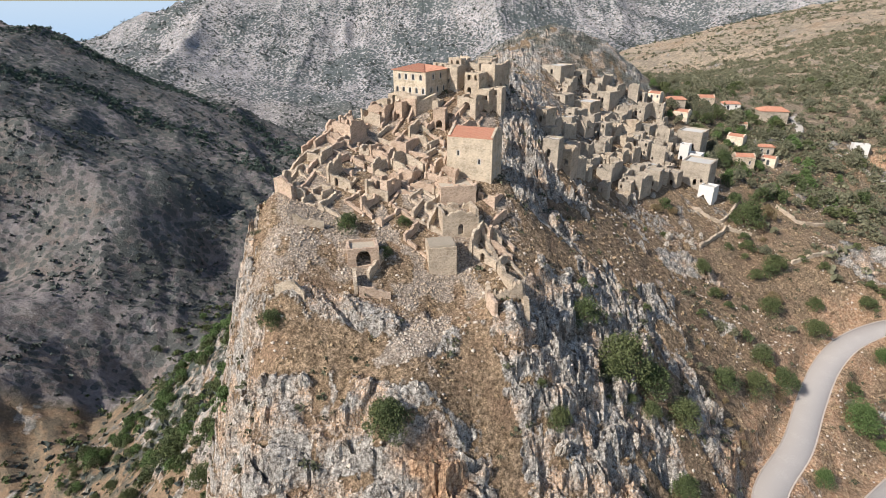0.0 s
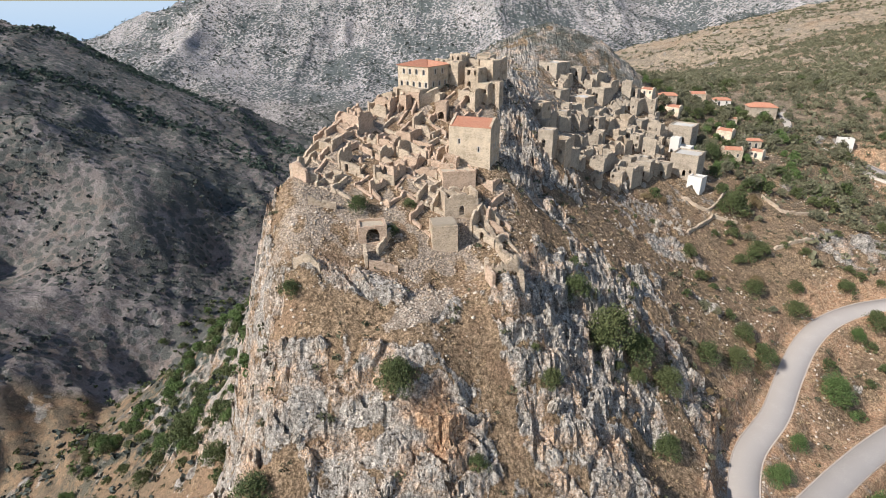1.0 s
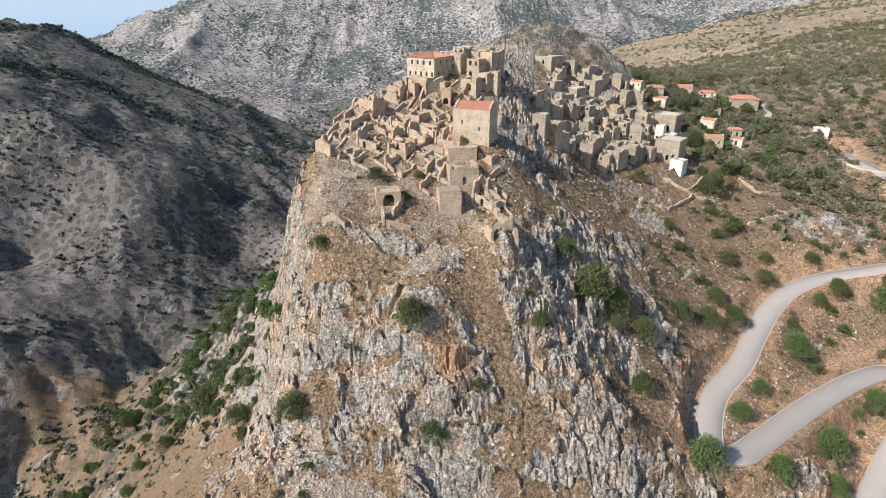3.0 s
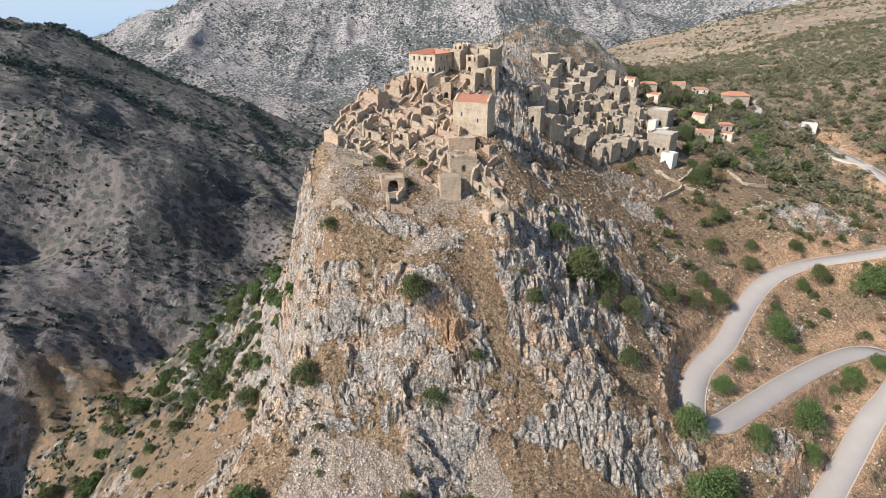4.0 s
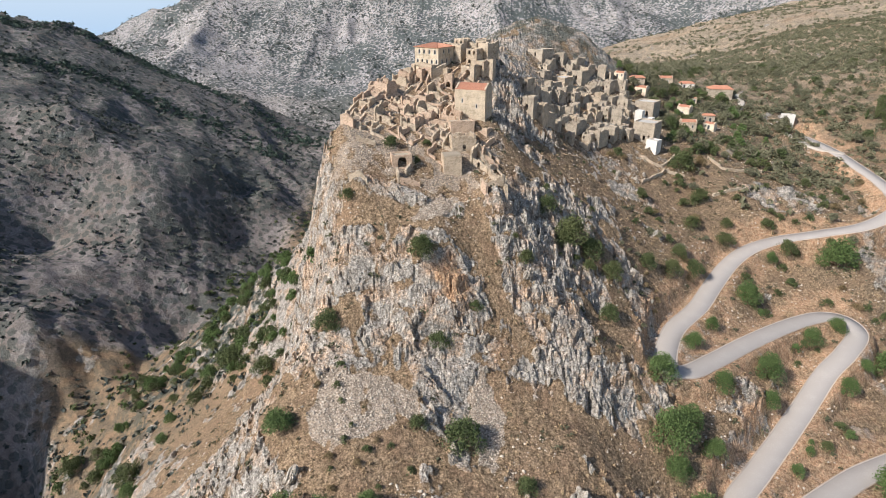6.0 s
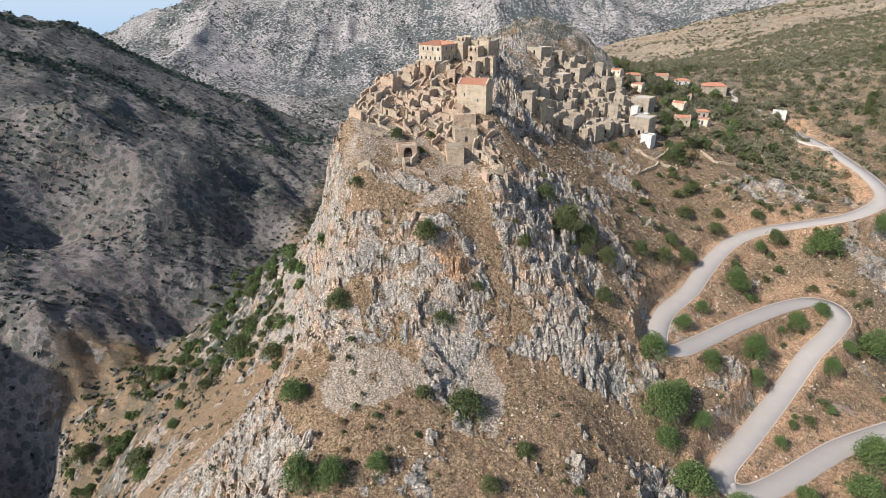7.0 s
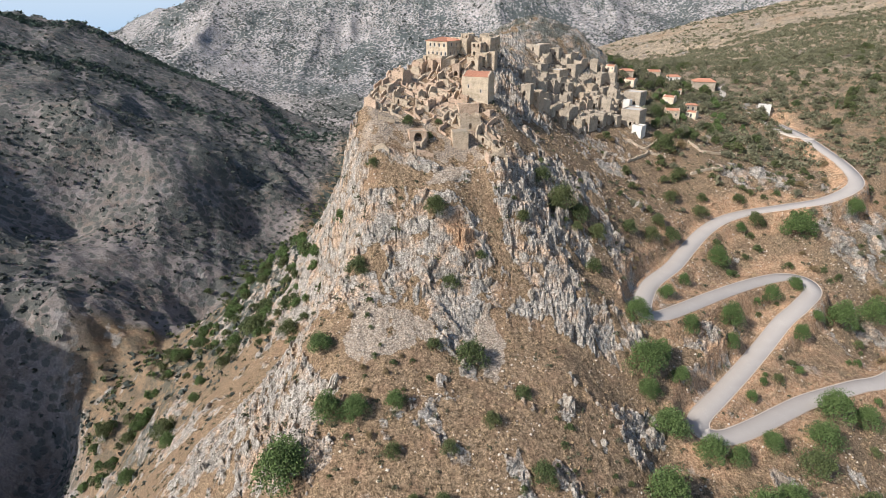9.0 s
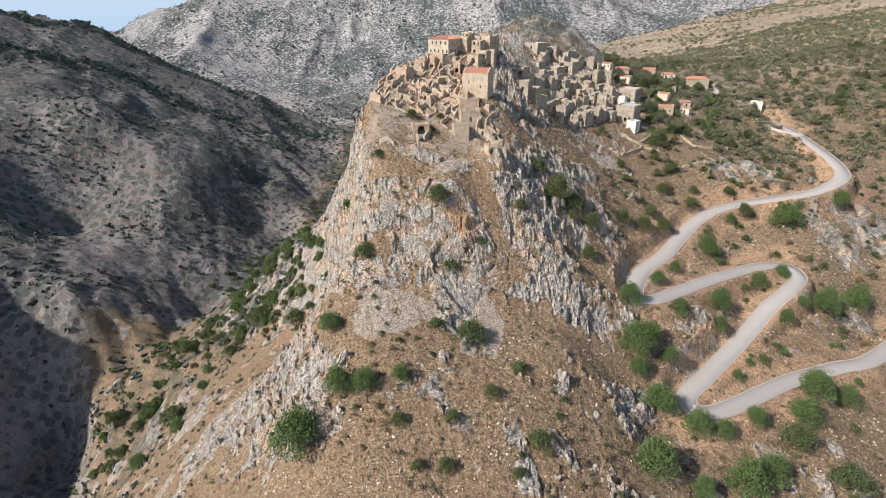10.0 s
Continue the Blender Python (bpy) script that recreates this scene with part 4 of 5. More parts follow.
for k, (x, y, w, d, h, turn) in enumerate(CASTLE):
    r = random.Random(650 + k)
    stone_house(x, y, w * 1.1, d * 1.3, h * 1.1, turn + r.uniform(-6, 6), r.choice((0.2, 0.45)), RUBBLE, "tall broken stone building of the hilltop fort", "hilltop fort", 650 + k, EARTH_ROOF if k % 2 == 0 else None, arch=1.9 if k in (1, 3, 7) else 0.0, name="fort_building", rows=3)
for k, (x, y, w, d, h, turn) in enumerate(COTTAGES):
    plainer = k == 10
    tiled_house(x, y, w * 1.25, d * 0.8, min(4.2, max(2.6, 0.75 * h)), turn + (14 if k % 3 else -20), WHITEWASH if plainer else (RENDERED, GREY_RUBBLE, RUBBLE)[k % 3], "pale rendered house with a low red-tiled roof", "red-roofed houses", 700 + k, 0.17 * w, 0.3 * w if k % 3 == 1 else 0.0, gable=k % 3 != 1, name="cottage")



# ---------------------------------------------------------------- the maze of roofless rooms on top of the crag
def ruin_wall(ob, start, end, h, broken, thick, mat, seed, holes=()):
    """A broken wall between two places, following the slope under it; holes: (share of its length, width, sill, head, arched)."""
    (x0, y0), (x1, y1) = start, end
    length = math.hypot(x1 - x0, y1 - y0)
    k = max(3, int(length / 0.6))
    u = np.linspace(0, 1, k + 1)
    zs = level_at(x0 + (x1 - x0) * u, y0 + (y1 - y0) * u)
    low = float(zs.min())
    rise = np.interp(u, (0, 0.25, 0.5, 0.75, 1), np.interp((0, 0.25, 0.5, 0.75, 1), u, zs)) - low
    top = ragged(length, h, broken, seed)
    made = [(f * length - w / 2, f * length + w / 2, float(np.interp(f, u, rise)) + lo, float(np.interp(f, u, rise)) + hi, arched) for f, w, lo, hi, arched in holes if w / 2 + 0.2 < f * length < length - w / 2 - 0.2]
    me = wall_mesh(length, thick, -1.2, lambda v: top(v) + float(np.interp(v / length, u, rise)), made, mat)
    inv = ob.matrix_world.inverted()
    return part("wall", me, ob, inv @ pose(x0, y0, low, 0, 0, math.degrees(math.atan2(y1 - y0, x1 - x0))))


def on_top(x, y):
    """Whether a place lies on the built-up top of the crag."""
    left = -34 + 0.20 * max(0, y - 96) + 0.9 * max(0, 97 - y)
    return left < x < 9.5 - 0.1 * max(0, y - 118) and 90.5 - 0.15 * x < y < 138 + 0.25 * x


ROOM_U, ROOM_V, ROOM_TURN = 4.3, 4.1, -27
cu, su = math.cos(radians(ROOM_TURN)), math.sin(radians(ROOM_TURN))
SOLID = [BIG_HOUSE, CHURCH, TOWER, (3.5, 101, 7, 9, 0, 0)] + [(q[0], q[1], 0.55 * q[2], 0, 0, 0) for q in VAULTS + CASTLE] + [(q[0], q[1], 0.3 * q[2], 0, 0, 0) for q in HILL_RUINS]
for iv in range(-7, 11):
    for iu in range(-9, 9):
        r = random.Random(900 + iv * 40 + iu)
        a, b = iu * ROOM_U + r.uniform(-0.9, 0.9) + (iv % 2) * 1.6, iv * ROOM_V + r.uniform(-0.7, 0.7)
        x, y = -10 + a * cu - b * su, 108 + a * su + b * cu
        if not on_top(x, y) or r.random() < 0.16 or any(math.hypot(x - q[0], y - q[1]) < 1.4 + q[2] / 2 for q in SOLID):
            continue
        mat = r.choice((RUBBLE, PINK_RUBBLE, PINK_RUBBLE))
        twist = radians(ROOM_TURN + r.uniform(-13, 13))
        tall = r.uniform(0.8, 2.1) if r.random() < 0.68 else r.uniform(2.4, 3.8)
        ob = thing("ruined_room", pose(x, y, float(level_at(x, y)[0])), "roofless room of tumbled tan stone walls" if tall < 2.4 else "roofless room with a tall standing stone wall", "house", "ruins on the crag")
        w, d = ROOM_U * r.uniform(0.85, 1.25), ROOM_V * r.uniform(0.85, 1.25)
        c, q = math.cos(twist), math.sin(twist)
        corner = (x, y)
        along, back = (x + w * c, y + w * q), (x - d * q, y + d * c)
        hole = [(r.uniform(0.3, 0.7), 0.8, 0.0, 1.8, r.random() < 0.4)] if r.random() < 0.3 else []
        if r.random() < 0.85:
            ruin_wall(ob, corner, along, tall * r.uniform(0.5, 0.9), r.uniform(0.4, 0.9), 0.5, mat, 7 * (900 + iv * 40 + iu), hole)
        ruin_wall(ob, (corner[0] - 0.25 * c, corner[1] - 0.25 * q), back, tall, r.uniform(0.4, 0.8), 0.5, mat, 7 * (901 + iv * 40 + iu))
        if r.random() < 0.35:
            ruin_wall(ob, back, (back[0] + w * c * 0.9, back[1] + w * q * 0.9), tall * r.uniform(0.4, 1.0), r.uniform(0.5, 0.9), 0.45, mat, 7 * (902 + iv * 40 + iu))

for k, (x, y, w, d, h, turn) in enumerate(FRONT_RUINS):
    stone_house(x, y, w * 1.1, d, h, turn, 0.45, PINK_RUBBLE if k % 2 else RUBBLE, "roofless ruined stone house with collapsed walls", "ruins on the crag", 1302 + k, EARTH_ROOF if k == 1 else None, rows=0)

# lone pieces of wall on the slope below the rooms: start, end, height
for k, (start, end, h) in enumerate([((-26.0, 77.6), (-21.4, 77.0), 2.6), ((-13.4, 79.9), (-8.4, 80.6), 2.2), ((-13.6, 80.2), (-14.2, 83.0), 2.4), ((6.9, 79.6), (8.0, 76.6), 3.0), ((-25.5, 90.0), (-20.5, 91.0), 2.4), ((-31.0, 100.0), (-27.0, 96.5), 3.2), ((-12.0, 83.0), (-10.0, 88.0), 2.2)]):
    ob = thing("wall_fragment", pose(*start, float(level_at(*start)[0])), "lone broken piece of rubble wall on the slope", "wall", "wall fragments")
    ruin_wall(ob, start, end, h, 0.45, 0.55, PINK_RUBBLE if k % 2 else RUBBLE, 60 + k)

# a walled undercroft with tall arched openings carries the large house
for k, (start, end, h, holes) in enumerate([((-13.0, 137.4), (-6.0, 132.0), 4.4, [(0.24, 1.5, 0.2, 3.6, False), (0.62, 2.2, 0.4, 2.8, True), (0.9, 0.9, 0.3, 3.4, False)]), ((-16.5, 139.0), (-13.2, 136.2), 3.4, [(0.5, 1.4, 0.2, 2.4, True)]), ((-6.0, 132.2), (-1.5, 134.6), 3.2, [])]):
    ob = thing("undercroft", pose(*start, float(level_at(*start)[0])), "ruined vaulted undercroft wall with tall dark openings", "wall", "undercroft of the large house")
    ruin_wall(ob, start, end, h, 0.22, 0.9, RUBBLE, 80 + k, holes)
    if holes:
        mx, my = (start[0] + end[0]) / 2, (start[1] + end[1]) / 2
        dx, dy = (end[0] - start[0]), (end[1] - start[1])
        part("vault", box_mesh("vault", -math.hypot(dx, dy) / 2 + 0.2, math.hypot(dx, dy) / 2 - 0.2, 0.85, 3.4, h - 1.4, h - 0.9, EARTH_ROOF, 0.15, random.Random(k)), ob, ob.matrix_world.inverted() @ pose(mx, my, float(level_at(mx, my)[0]), 0, 0, math.degrees(math.atan2(dy, dx))), "earth-covered vault")

# the large house with the hipped roof
x, y, w, d, h, turn = BIG_HOUSE
row = lambda z, xs: [(u - 0.38, u + 0.38, z, z + 1.25, True) for u in xs]
side = d - 1.0
tiled_house(x, y, w, d, h, turn, CHURCH_STONE, "large restored stone house with a red hipped roof", "", 41, 1.15, w * 0.42,
            [row(0.9, [w * f for f in (0.12, 0.32, 0.52, 0.72, 0.92)]) + row(3.9, [w * f for f in (0.2, 0.4, 0.62, 0.85)]), row(1.0, [side * f for f in (0.2, 0.5, 0.8)]) + row(4.0, [side * f for f in (0.3, 0.65)]), [], row(3.9, [side * 0.5])], "large_house", floor=BIG_FLOOR)
# the church
x, y, w, d, h, turn = CHURCH
slit = lambda z, xs: [(u - 0.2, u + 0.2, z, z + 1.0, False) for u in xs]
church = tiled_house(x, y, w, d, h, turn, CHURCH_STONE, "tall stone church with a worn red gabled roof", "", 42, 1.5, 0.0,
                     [slit(4.2, [w * 0.72]) + slit(5.6, [w * 0.25]), slit(1.5, [d * 0.3, d * 0.6]) + slit(4.5, [d * 0.25, d * 0.5]), [], []], "church", gable=True, floor=CHURCH_FLOOR)
church["category"] = "church"
# the solid stump of a tower
x, y, w, d, h, turn = TOWER
r = random.Random(77)
z = float(level_at(x, y)[0])
tower = thing("tower_stump", pose(x, y, z, 0, 0, turn), "solid square stump of a stone tower", "tower")
part("block", wall_mesh(w, d, -2.5, ragged(w, h, 0.12, 3), [], RUBBLE), tower, pose(-w / 2, -d / 2, 0))
part("rubble_top", box_mesh("rubble_top", -w / 2 + 0.3, w / 2 - 0.3, -d / 2 + 0.3, d / 2 - 0.3, h - 0.6, h + 0.15, EARTH_ROOF, 0.15, r), tower, None, "crumbled mortar top")


# ---------------------------------------------------------------- field walls
def field_wall(points, h, thick, mat, label, seed, broken=0.1):
    line = spline([(a, b, 0) for a, b in points], 24)
    zs = level_at(line[:, 0], line[:, 1])
    r = random.Random(seed)
    verts, faces = [], []
    for i, (p, z) in enumerate(zip(line, zs)):
        q = line[min(i + 1, len(line) - 1)] - line[max(i - 1, 0)]
        nx, ny = -q[1], q[0]
        k = thick / 2 / max(1e-6, math.hypot(nx, ny))
        top = z + h * (1 - broken * r.random())
        for sgn in (-1, 1):
            verts.extend([(p[0] + sgn * nx * k, p[1] + sgn * ny * k, z - 1.0), (p[0] + sgn * nx * k * 0.85, p[1] + sgn * ny * k * 0.85, top)])
    for i in range(len(line) - 1):
        a, b = 4 * i, 4 * i + 4
        faces.extend([(a, b, b + 1, a + 1), (a + 1, b + 1, b + 3, a + 3), (a + 3, b + 3, b + 2, a + 2)])
    faces.extend([(0, 1, 3, 2), tuple(4 * (len(line) - 1) + k for k in (0, 2, 3, 1))])
    return tagged(new("stone_wall", mesh_of("stone_wall", verts, faces, mat)), label, "wall", "dry-stone walls")


for k, points in enumerate(FIELD_WALLS):
    field_wall(points, 1.2, 0.7, RUBBLE, "low dry-stone terrace wall on the slope", 20 + k, 0.35)
for k, points in enumerate(RIDGE_WALLS):
    field_wall(points, 2.2, 0.9, RUBBLE, "broken stone rampart along the edge of the crag", 40 + k, 0.6)


# ---------------------------------------------------------------- the road
def build_road():
    line = UNIT * ROAD_LINE
    half = UNIT * ROAD_HALF
    verts, faces = [], []
    for i, p in enumerate(line):
        q = line[min(i + 1, len(line) - 1)] - line[max(i - 1, 0)]
        k = 1 / math.hypot(q[0], q[1])
        nx, ny = -q[1] * k, q[0] * k
        for off, dz in ((-half - 0.1, -0.35), (-half, 0.0), (0, 0.06), (half, 0.0), (half + 0.1, -0.35)):
            verts.append((p[0] + nx * off, p[1] + ny * off, p[2] + dz))
    for i in range(len(line) - 1):
        for k in range(4):
            a = 5 * i + k
            faces.append((a + 1, a, a + 5, a + 6))
    road = new("road", mesh_of("road", verts, faces, ASPHALT, True))
    for sgn in (-1, 1):
        ev, ef = [], []
        for i, p in enumerate(line):
            q = line[min(i + 1, len(line) - 1)] - line[max(i - 1, 0)]
            k = 1 / math.hypot(q[0], q[1])
            nx, ny = -q[1] * k * sgn, q[0] * k * sgn
            for off, dz in ((half + 0.34, -0.3), (half + 0.3, 0.08), (half + 0.06, 0.06), (half + 0.02, -0.1)):
                ev.append((p[0] + nx * off, p[1] + ny * off, p[2] + dz))
        for i in range(len(line) - 1):
            for k in range(3):
                a = 4 * i + k
                ef.append((a, a + 1, a + 5, a + 4) if sgn > 0 else (a + 1, a, a + 4, a + 5))
        part("gutter", mesh_of("gutter", ev, ef, GUTTER), road, None, "pale concrete gutter")
    return tagged(road, "narrow pale asphalt road with tight hairpins", "road", kind="structure")


build_road()


def build_track(points, half, label):
    """A pale unpaved lane laid over the slope."""
    line = spline([(a, b, 0) for a, b in points], 8)
    zs = level_at(line[:, 0], line[:, 1])
    zs = np.convolve(np.pad(zs, 3, "edge"), np.ones(7) / 7, "valid")
    verts, faces = [], []
    for i, (p, z) in enumerate(zip(line, zs)):
        q = line[min(i + 1, len(line) - 1)] - line[max(i - 1, 0)]
        k = 1 / math.hypot(q[0], q[1])
        nx, ny = -q[1] * k, q[0] * k
        for off, dz in ((-half - 0.6, -1.0), (-half, 0.3), (half, 0.3), (half + 0.6, -1.0)):
            verts.append((p[0] + nx * off, p[1] + ny * off, z + dz))
    for i in range(len(line) - 1):
        for k in range(3):
            a = 4 * i + k
            faces.append((a + 1, a, a + 4, a + 5))
    tagged(new("track", mesh_of("track", verts, faces, LANE)), label, "road", kind="structure")


build_track([(161.3, 265.4), (156, 249), (146, 238), (130, 233), (112, 214)], 1.8, "pale lane between the village houses")
build_track([(161, 229), (165, 217), (173, 203), (181, 196)], 1.6, "pale lane beside a white house")


# ---------------------------------------------------------------- plants
def leaf_material(name, dark, light, warm):
    m, n, l, b = material(name)
    geo, info = n.new("ShaderNodeNewGeometry"), n.new("ShaderNodeObjectInfo")
    colour = mix_colour(n, l, geo.outputs["Random Per Island"], dark, light)
    colour = mix_colour(n, l, arith(n, l, "MULTIPLY", info.outputs["Random"], 0.45), colour, warm)
    l.new(colour, b.inputs["Base Color"])
    b.inputs["Roughness"].default_value = 0.7
    b.inputs["Specular IOR Level"].default_value = 0.2
    b.inputs["Transmission Weight"].default_value = 0.0
    return m


PINE = leaf_material("pine_leaves", (0.04, 0.065, 0.022), (0.15, 0.215, 0.075), (0.10, 0.15, 0.05))
HOLM = leaf_material("dark_leaves", (0.035, 0.05, 0.022), (0.12, 0.155, 0.06), (0.13, 0.13, 0.055))
OLIVE = leaf_material("olive_leaves", (0.068, 0.072, 0.045), (0.22, 0.215, 0.14), (0.18, 0.165, 0.09))
DRY = leaf_material("dry_twigs", (0.12, 0.085, 0.045), (0.27, 0.20, 0.11), (0.17, 0.14, 0.07))
STRAW = leaf_material("dry_grass", (0.26, 0.18, 0.10), (0.56, 0.43, 0.27), (0.40, 0.28, 0.16))
FOREST = leaf_material("far_pine_leaves", (0.035, 0.055, 0.045), (0.085, 0.12, 0.09), (0.06, 0.085, 0.065))
# distant scrub, with haze put into its leaf colour as a blue-grey tint
HARDY = leaf_material("hazed_scrub_leaves", (0.045, 0.055, 0.05), (0.11, 0.125, 0.105), (0.08, 0.095, 0.08))
SCRUB = leaf_material("scrub_leaves", (0.04, 0.046, 0.026), (0.125, 0.125, 0.075), (0.09, 0.09, 0.05))
BARK = plain("bark", (0.14, 0.105, 0.075), 0.95, 0.3, 2.0, 0.6)
FALLEN_STONE = plain("fallen_wall_stone", (0.52, 0.41, 0.30), 0.95, 0.25, 1.0, 0.4)
LOOSE_STONE = plain("loose_limestone", (0.46, 0.40, 0.33), 0.95, 0.25, 1.0, 0.4)


def quads_mesh(name, centres, size, mat, rng, flat=0.0, tall=1.0):
    """Small leaf-like faces, one at each centre, turned every way (flat: how far they lie level)."""
    n = len(centres)
    u = rng.normal(size=(n, 3))
    u[:, 2] *= 1 - flat
    u /= np.linalg.norm(u, axis=1)[:, None]
    v = np.cross(u, rng.normal(size=(n, 3)))
    v /= np.linalg.norm(v, axis=1)[:, None]
    size = np.broadcast_to(size, n)[:, None]
    a, b = u * size, v * size * 0.6
    a[:, 2] *= tall
    co = np.stack([centres - a, centres - 0.25 * a + b, centres + a, centres - 0.1 * a - b], 1).reshape(-1, 3)
    me = bpy.data.meshes.new(name)
    me.vertices.add(4 * n)
    me.vertices.foreach_set("co", co.astype(np.float32).ravel())
    me.loops.add(4 * n)
    me.loops.foreach_set("vertex_index", np.arange(4 * n, dtype=np.int32))
    me.polygons.add(n)
    me.polygons.foreach_set("loop_start", np.arange(0, 4 * n, 4, dtype=np.int32))
    me.update()
    me.materials.append(mat)
    return me


def crown_points(n, rng, wide, lobes, low):
    """Points in the outer shell of a heap of lobes, within a crown one high."""
    k = np.arange(lobes)
    ang = k * 2.4 + rng.uniform(0, 1, lobes)
    rad = wide * 0.34 * np.sqrt((k + 0.3) / lobes) * rng.uniform(0.6, 1.45, lobes)
    cz = low + (0.92 - low) * (0.25 + 0.55 * (1 - (rad / (0.36 * wide)) ** 2).clip(0, 1)) * rng.uniform(0.75, 1.1, lobes)
    c = np.stack([rad * np.cos(ang), rad * np.sin(ang), cz], 1)
    r = rng.uniform(0.09, 0.27, lobes) * (0.6 + 0.4 * wide)
    pick = rng.integers(0, lobes, n)
    d = rng.normal(size=(n, 3))
    d /= np.linalg.norm(d, axis=1)[:, None]
    p = c[pick] + d * (r[pick] * rng.uniform(0.45, 1.08, n) ** 0.6)[:, None]
    p[:, 2] = np.maximum(p[:, 2], low * 0.5 + 0.02 * rng.random(n))
    return p


def branch(verts, faces, a, b, ra, rb, sides=6):
    a, b = np.array(a, float), np.array(b, float)
    w = (b - a) / np.linalg.norm(b - a)
    u = np.cross(w, (0.3, 0.9, 0.2))
    u /= np.linalg.norm(u)
    v = np.cross(w, u)
    i = len(verts)
    for p, r in ((a, ra), (b, rb)):
        for k in range(sides):
            t = 2 * math.pi * k / sides
            verts.append(tuple(p + r * (math.cos(t) * u + math.sin(t) * v)))
    for k in range(sides):
        faces.append((i + k, i + (k + 1) % sides, i + sides + (k + 1) % sides, i + sides + k))


def plant(name, label, category, group, leaves, n, wide, lobes, low, leaf, seed):
    """A tree or shrub one metre high: a forked, tapering trunk and a crown of leaves."""
    rng = np.random.default_rng(seed)
    ob = thing(name, Matrix.Translation((0, -900, -400)), label, category, group)
    verts, faces = [], []
    branch(verts, faces, (0, 0, -0.15), (0.02, 0.01, low + 0.12), 0.035, 0.025)
    for k in range(5):
        t = 2.4 * k + seed
        branch(verts, faces, (0.02, 0.01, low + 0.05 + 0.02 * k), (0.26 * wide * math.cos(t), 0.26 * wide * math.sin(t), low + 0.3 + 0.05 * k), 0.02, 0.006, 5)
    part("trunk", mesh_of("trunk", verts, faces, BARK, True), ob)
    part("crown", quads_mesh("crown", crown_points(n, rng, wide, lobes, low), rng.uniform(0.7, 1.3, n) * leaf, leaves, rng), ob)
    return ob


def cypress(x, y, h, seed):
    rng = np.random.default_rng(seed)
    ob = thing("cypress", Matrix.Translation((x, y, float(level_at(x, y)[0]))), "slender dark green cypress on the slope", "tree", "cypresses")
    verts, faces = [], []
    branch(verts, faces, (0, 0, -0.5), (0, 0, 0.9 * h), 0.16, 0.03)
    part("trunk", mesh_of("trunk", verts, faces, BARK, True), ob)
    n = 1500
    v = rng.random(n)
    a, r = rng.uniform(0, 6.28, n), 0.11 * h * np.sin(np.pi * np.clip(v * 0.93 + 0.07, 0, 1)) ** 0.7 * rng.uniform(0.6, 1.05, n)
    part("crown", quads_mesh("crown", np.stack([r * np.cos(a), r * np.sin(a), 0.06 * h + 0.94 * h * v], 1), rng.uniform(0.12, 0.3, n), HOLM, rng, 0.0, 1.6), ob)


cypress(212, 224.6, 11.5, 1)
cypress(207.6, 225.3, 5.0, 2)

KINDS = {}
for key, rows in {
    "pine": ("pine_tree", "bright green bushy pine on the rocky slope", "tree", "pines", PINE, 5600, 1.0, 34, 0.10, 0.022),
    "holm": ("shrub", "dense dark green evergreen shrub on the rocks", "shrub", "evergreen shrubs", HOLM, 3600, 1.2, 30, 0.04, 0.027),
    "bush": ("shrub", "small dark green bush on the dry slope", "shrub", "evergreen shrubs", HOLM, 900, 1.25, 14, 0.03, 0.052),
    "far_pine": ("pine_tree", "dark green pine on the flank above the gorge", "tree", "pines", PINE, 1100, 0.95, 18, 0.10, 0.045),
    "olive": ("olive_tree", "grey-green olive tree with a rounded crown", "tree", "olive trees", OLIVE, 800, 1.2, 11, 0.16, 0.055),
    "dry": ("dry_bush", "brown half-dry thorny bush on the slope", "shrub", "dry bushes", DRY, 1200, 1.3, 12, 0.02, 0.046),
}.items():
    KINDS[key] = [plant(*rows, seed) for seed in (1, 2, 3)]


def aside(x, y):
    """Moves a place off the road, onto its verge."""
    for _ in range(12):
        gap = float(near_road(np.array([x / UNIT]), np.array([y / UNIT]))[0][0])
        if gap > 4.3:
            break
        around = [(x + 0.8 * math.cos(a), y + 0.8 * math.sin(a)) for a in (0, 0.8, 1.6, 2.4, 3.1, 3.9, 4.7, 5.5)]
        far = near_road(np.array([p[0] for p in around]) / UNIT, np.array([p[1] for p in around]) / UNIT)[0]
        x, y = around[int(np.argmax(far))]
    return x, y


def put(key, rows, seed, grow=1.0):
    r = random.Random(seed)
    rows = [(*aside(p[0], p[1]), p[2]) for p in rows]
    zs = level_at([p[0] for p in rows], [p[1] for p in rows])
    for (x, y, h), z in zip(rows, zs):
        h = h * grow
        kind = key if isinstance(key, str) else r.choice(key)
        m = Matrix.Translation((x, y, float(z) - 0.06 * h)) @ Euler((0, 0, r.uniform(0, 6.28))).to_matrix().to_4x4() @ Matrix.Diagonal((h * r.uniform(0.9, 1.15), h * r.uniform(0.9, 1.15), h, 1))
        copy_thing(r.choice(KINDS[kind]), m)


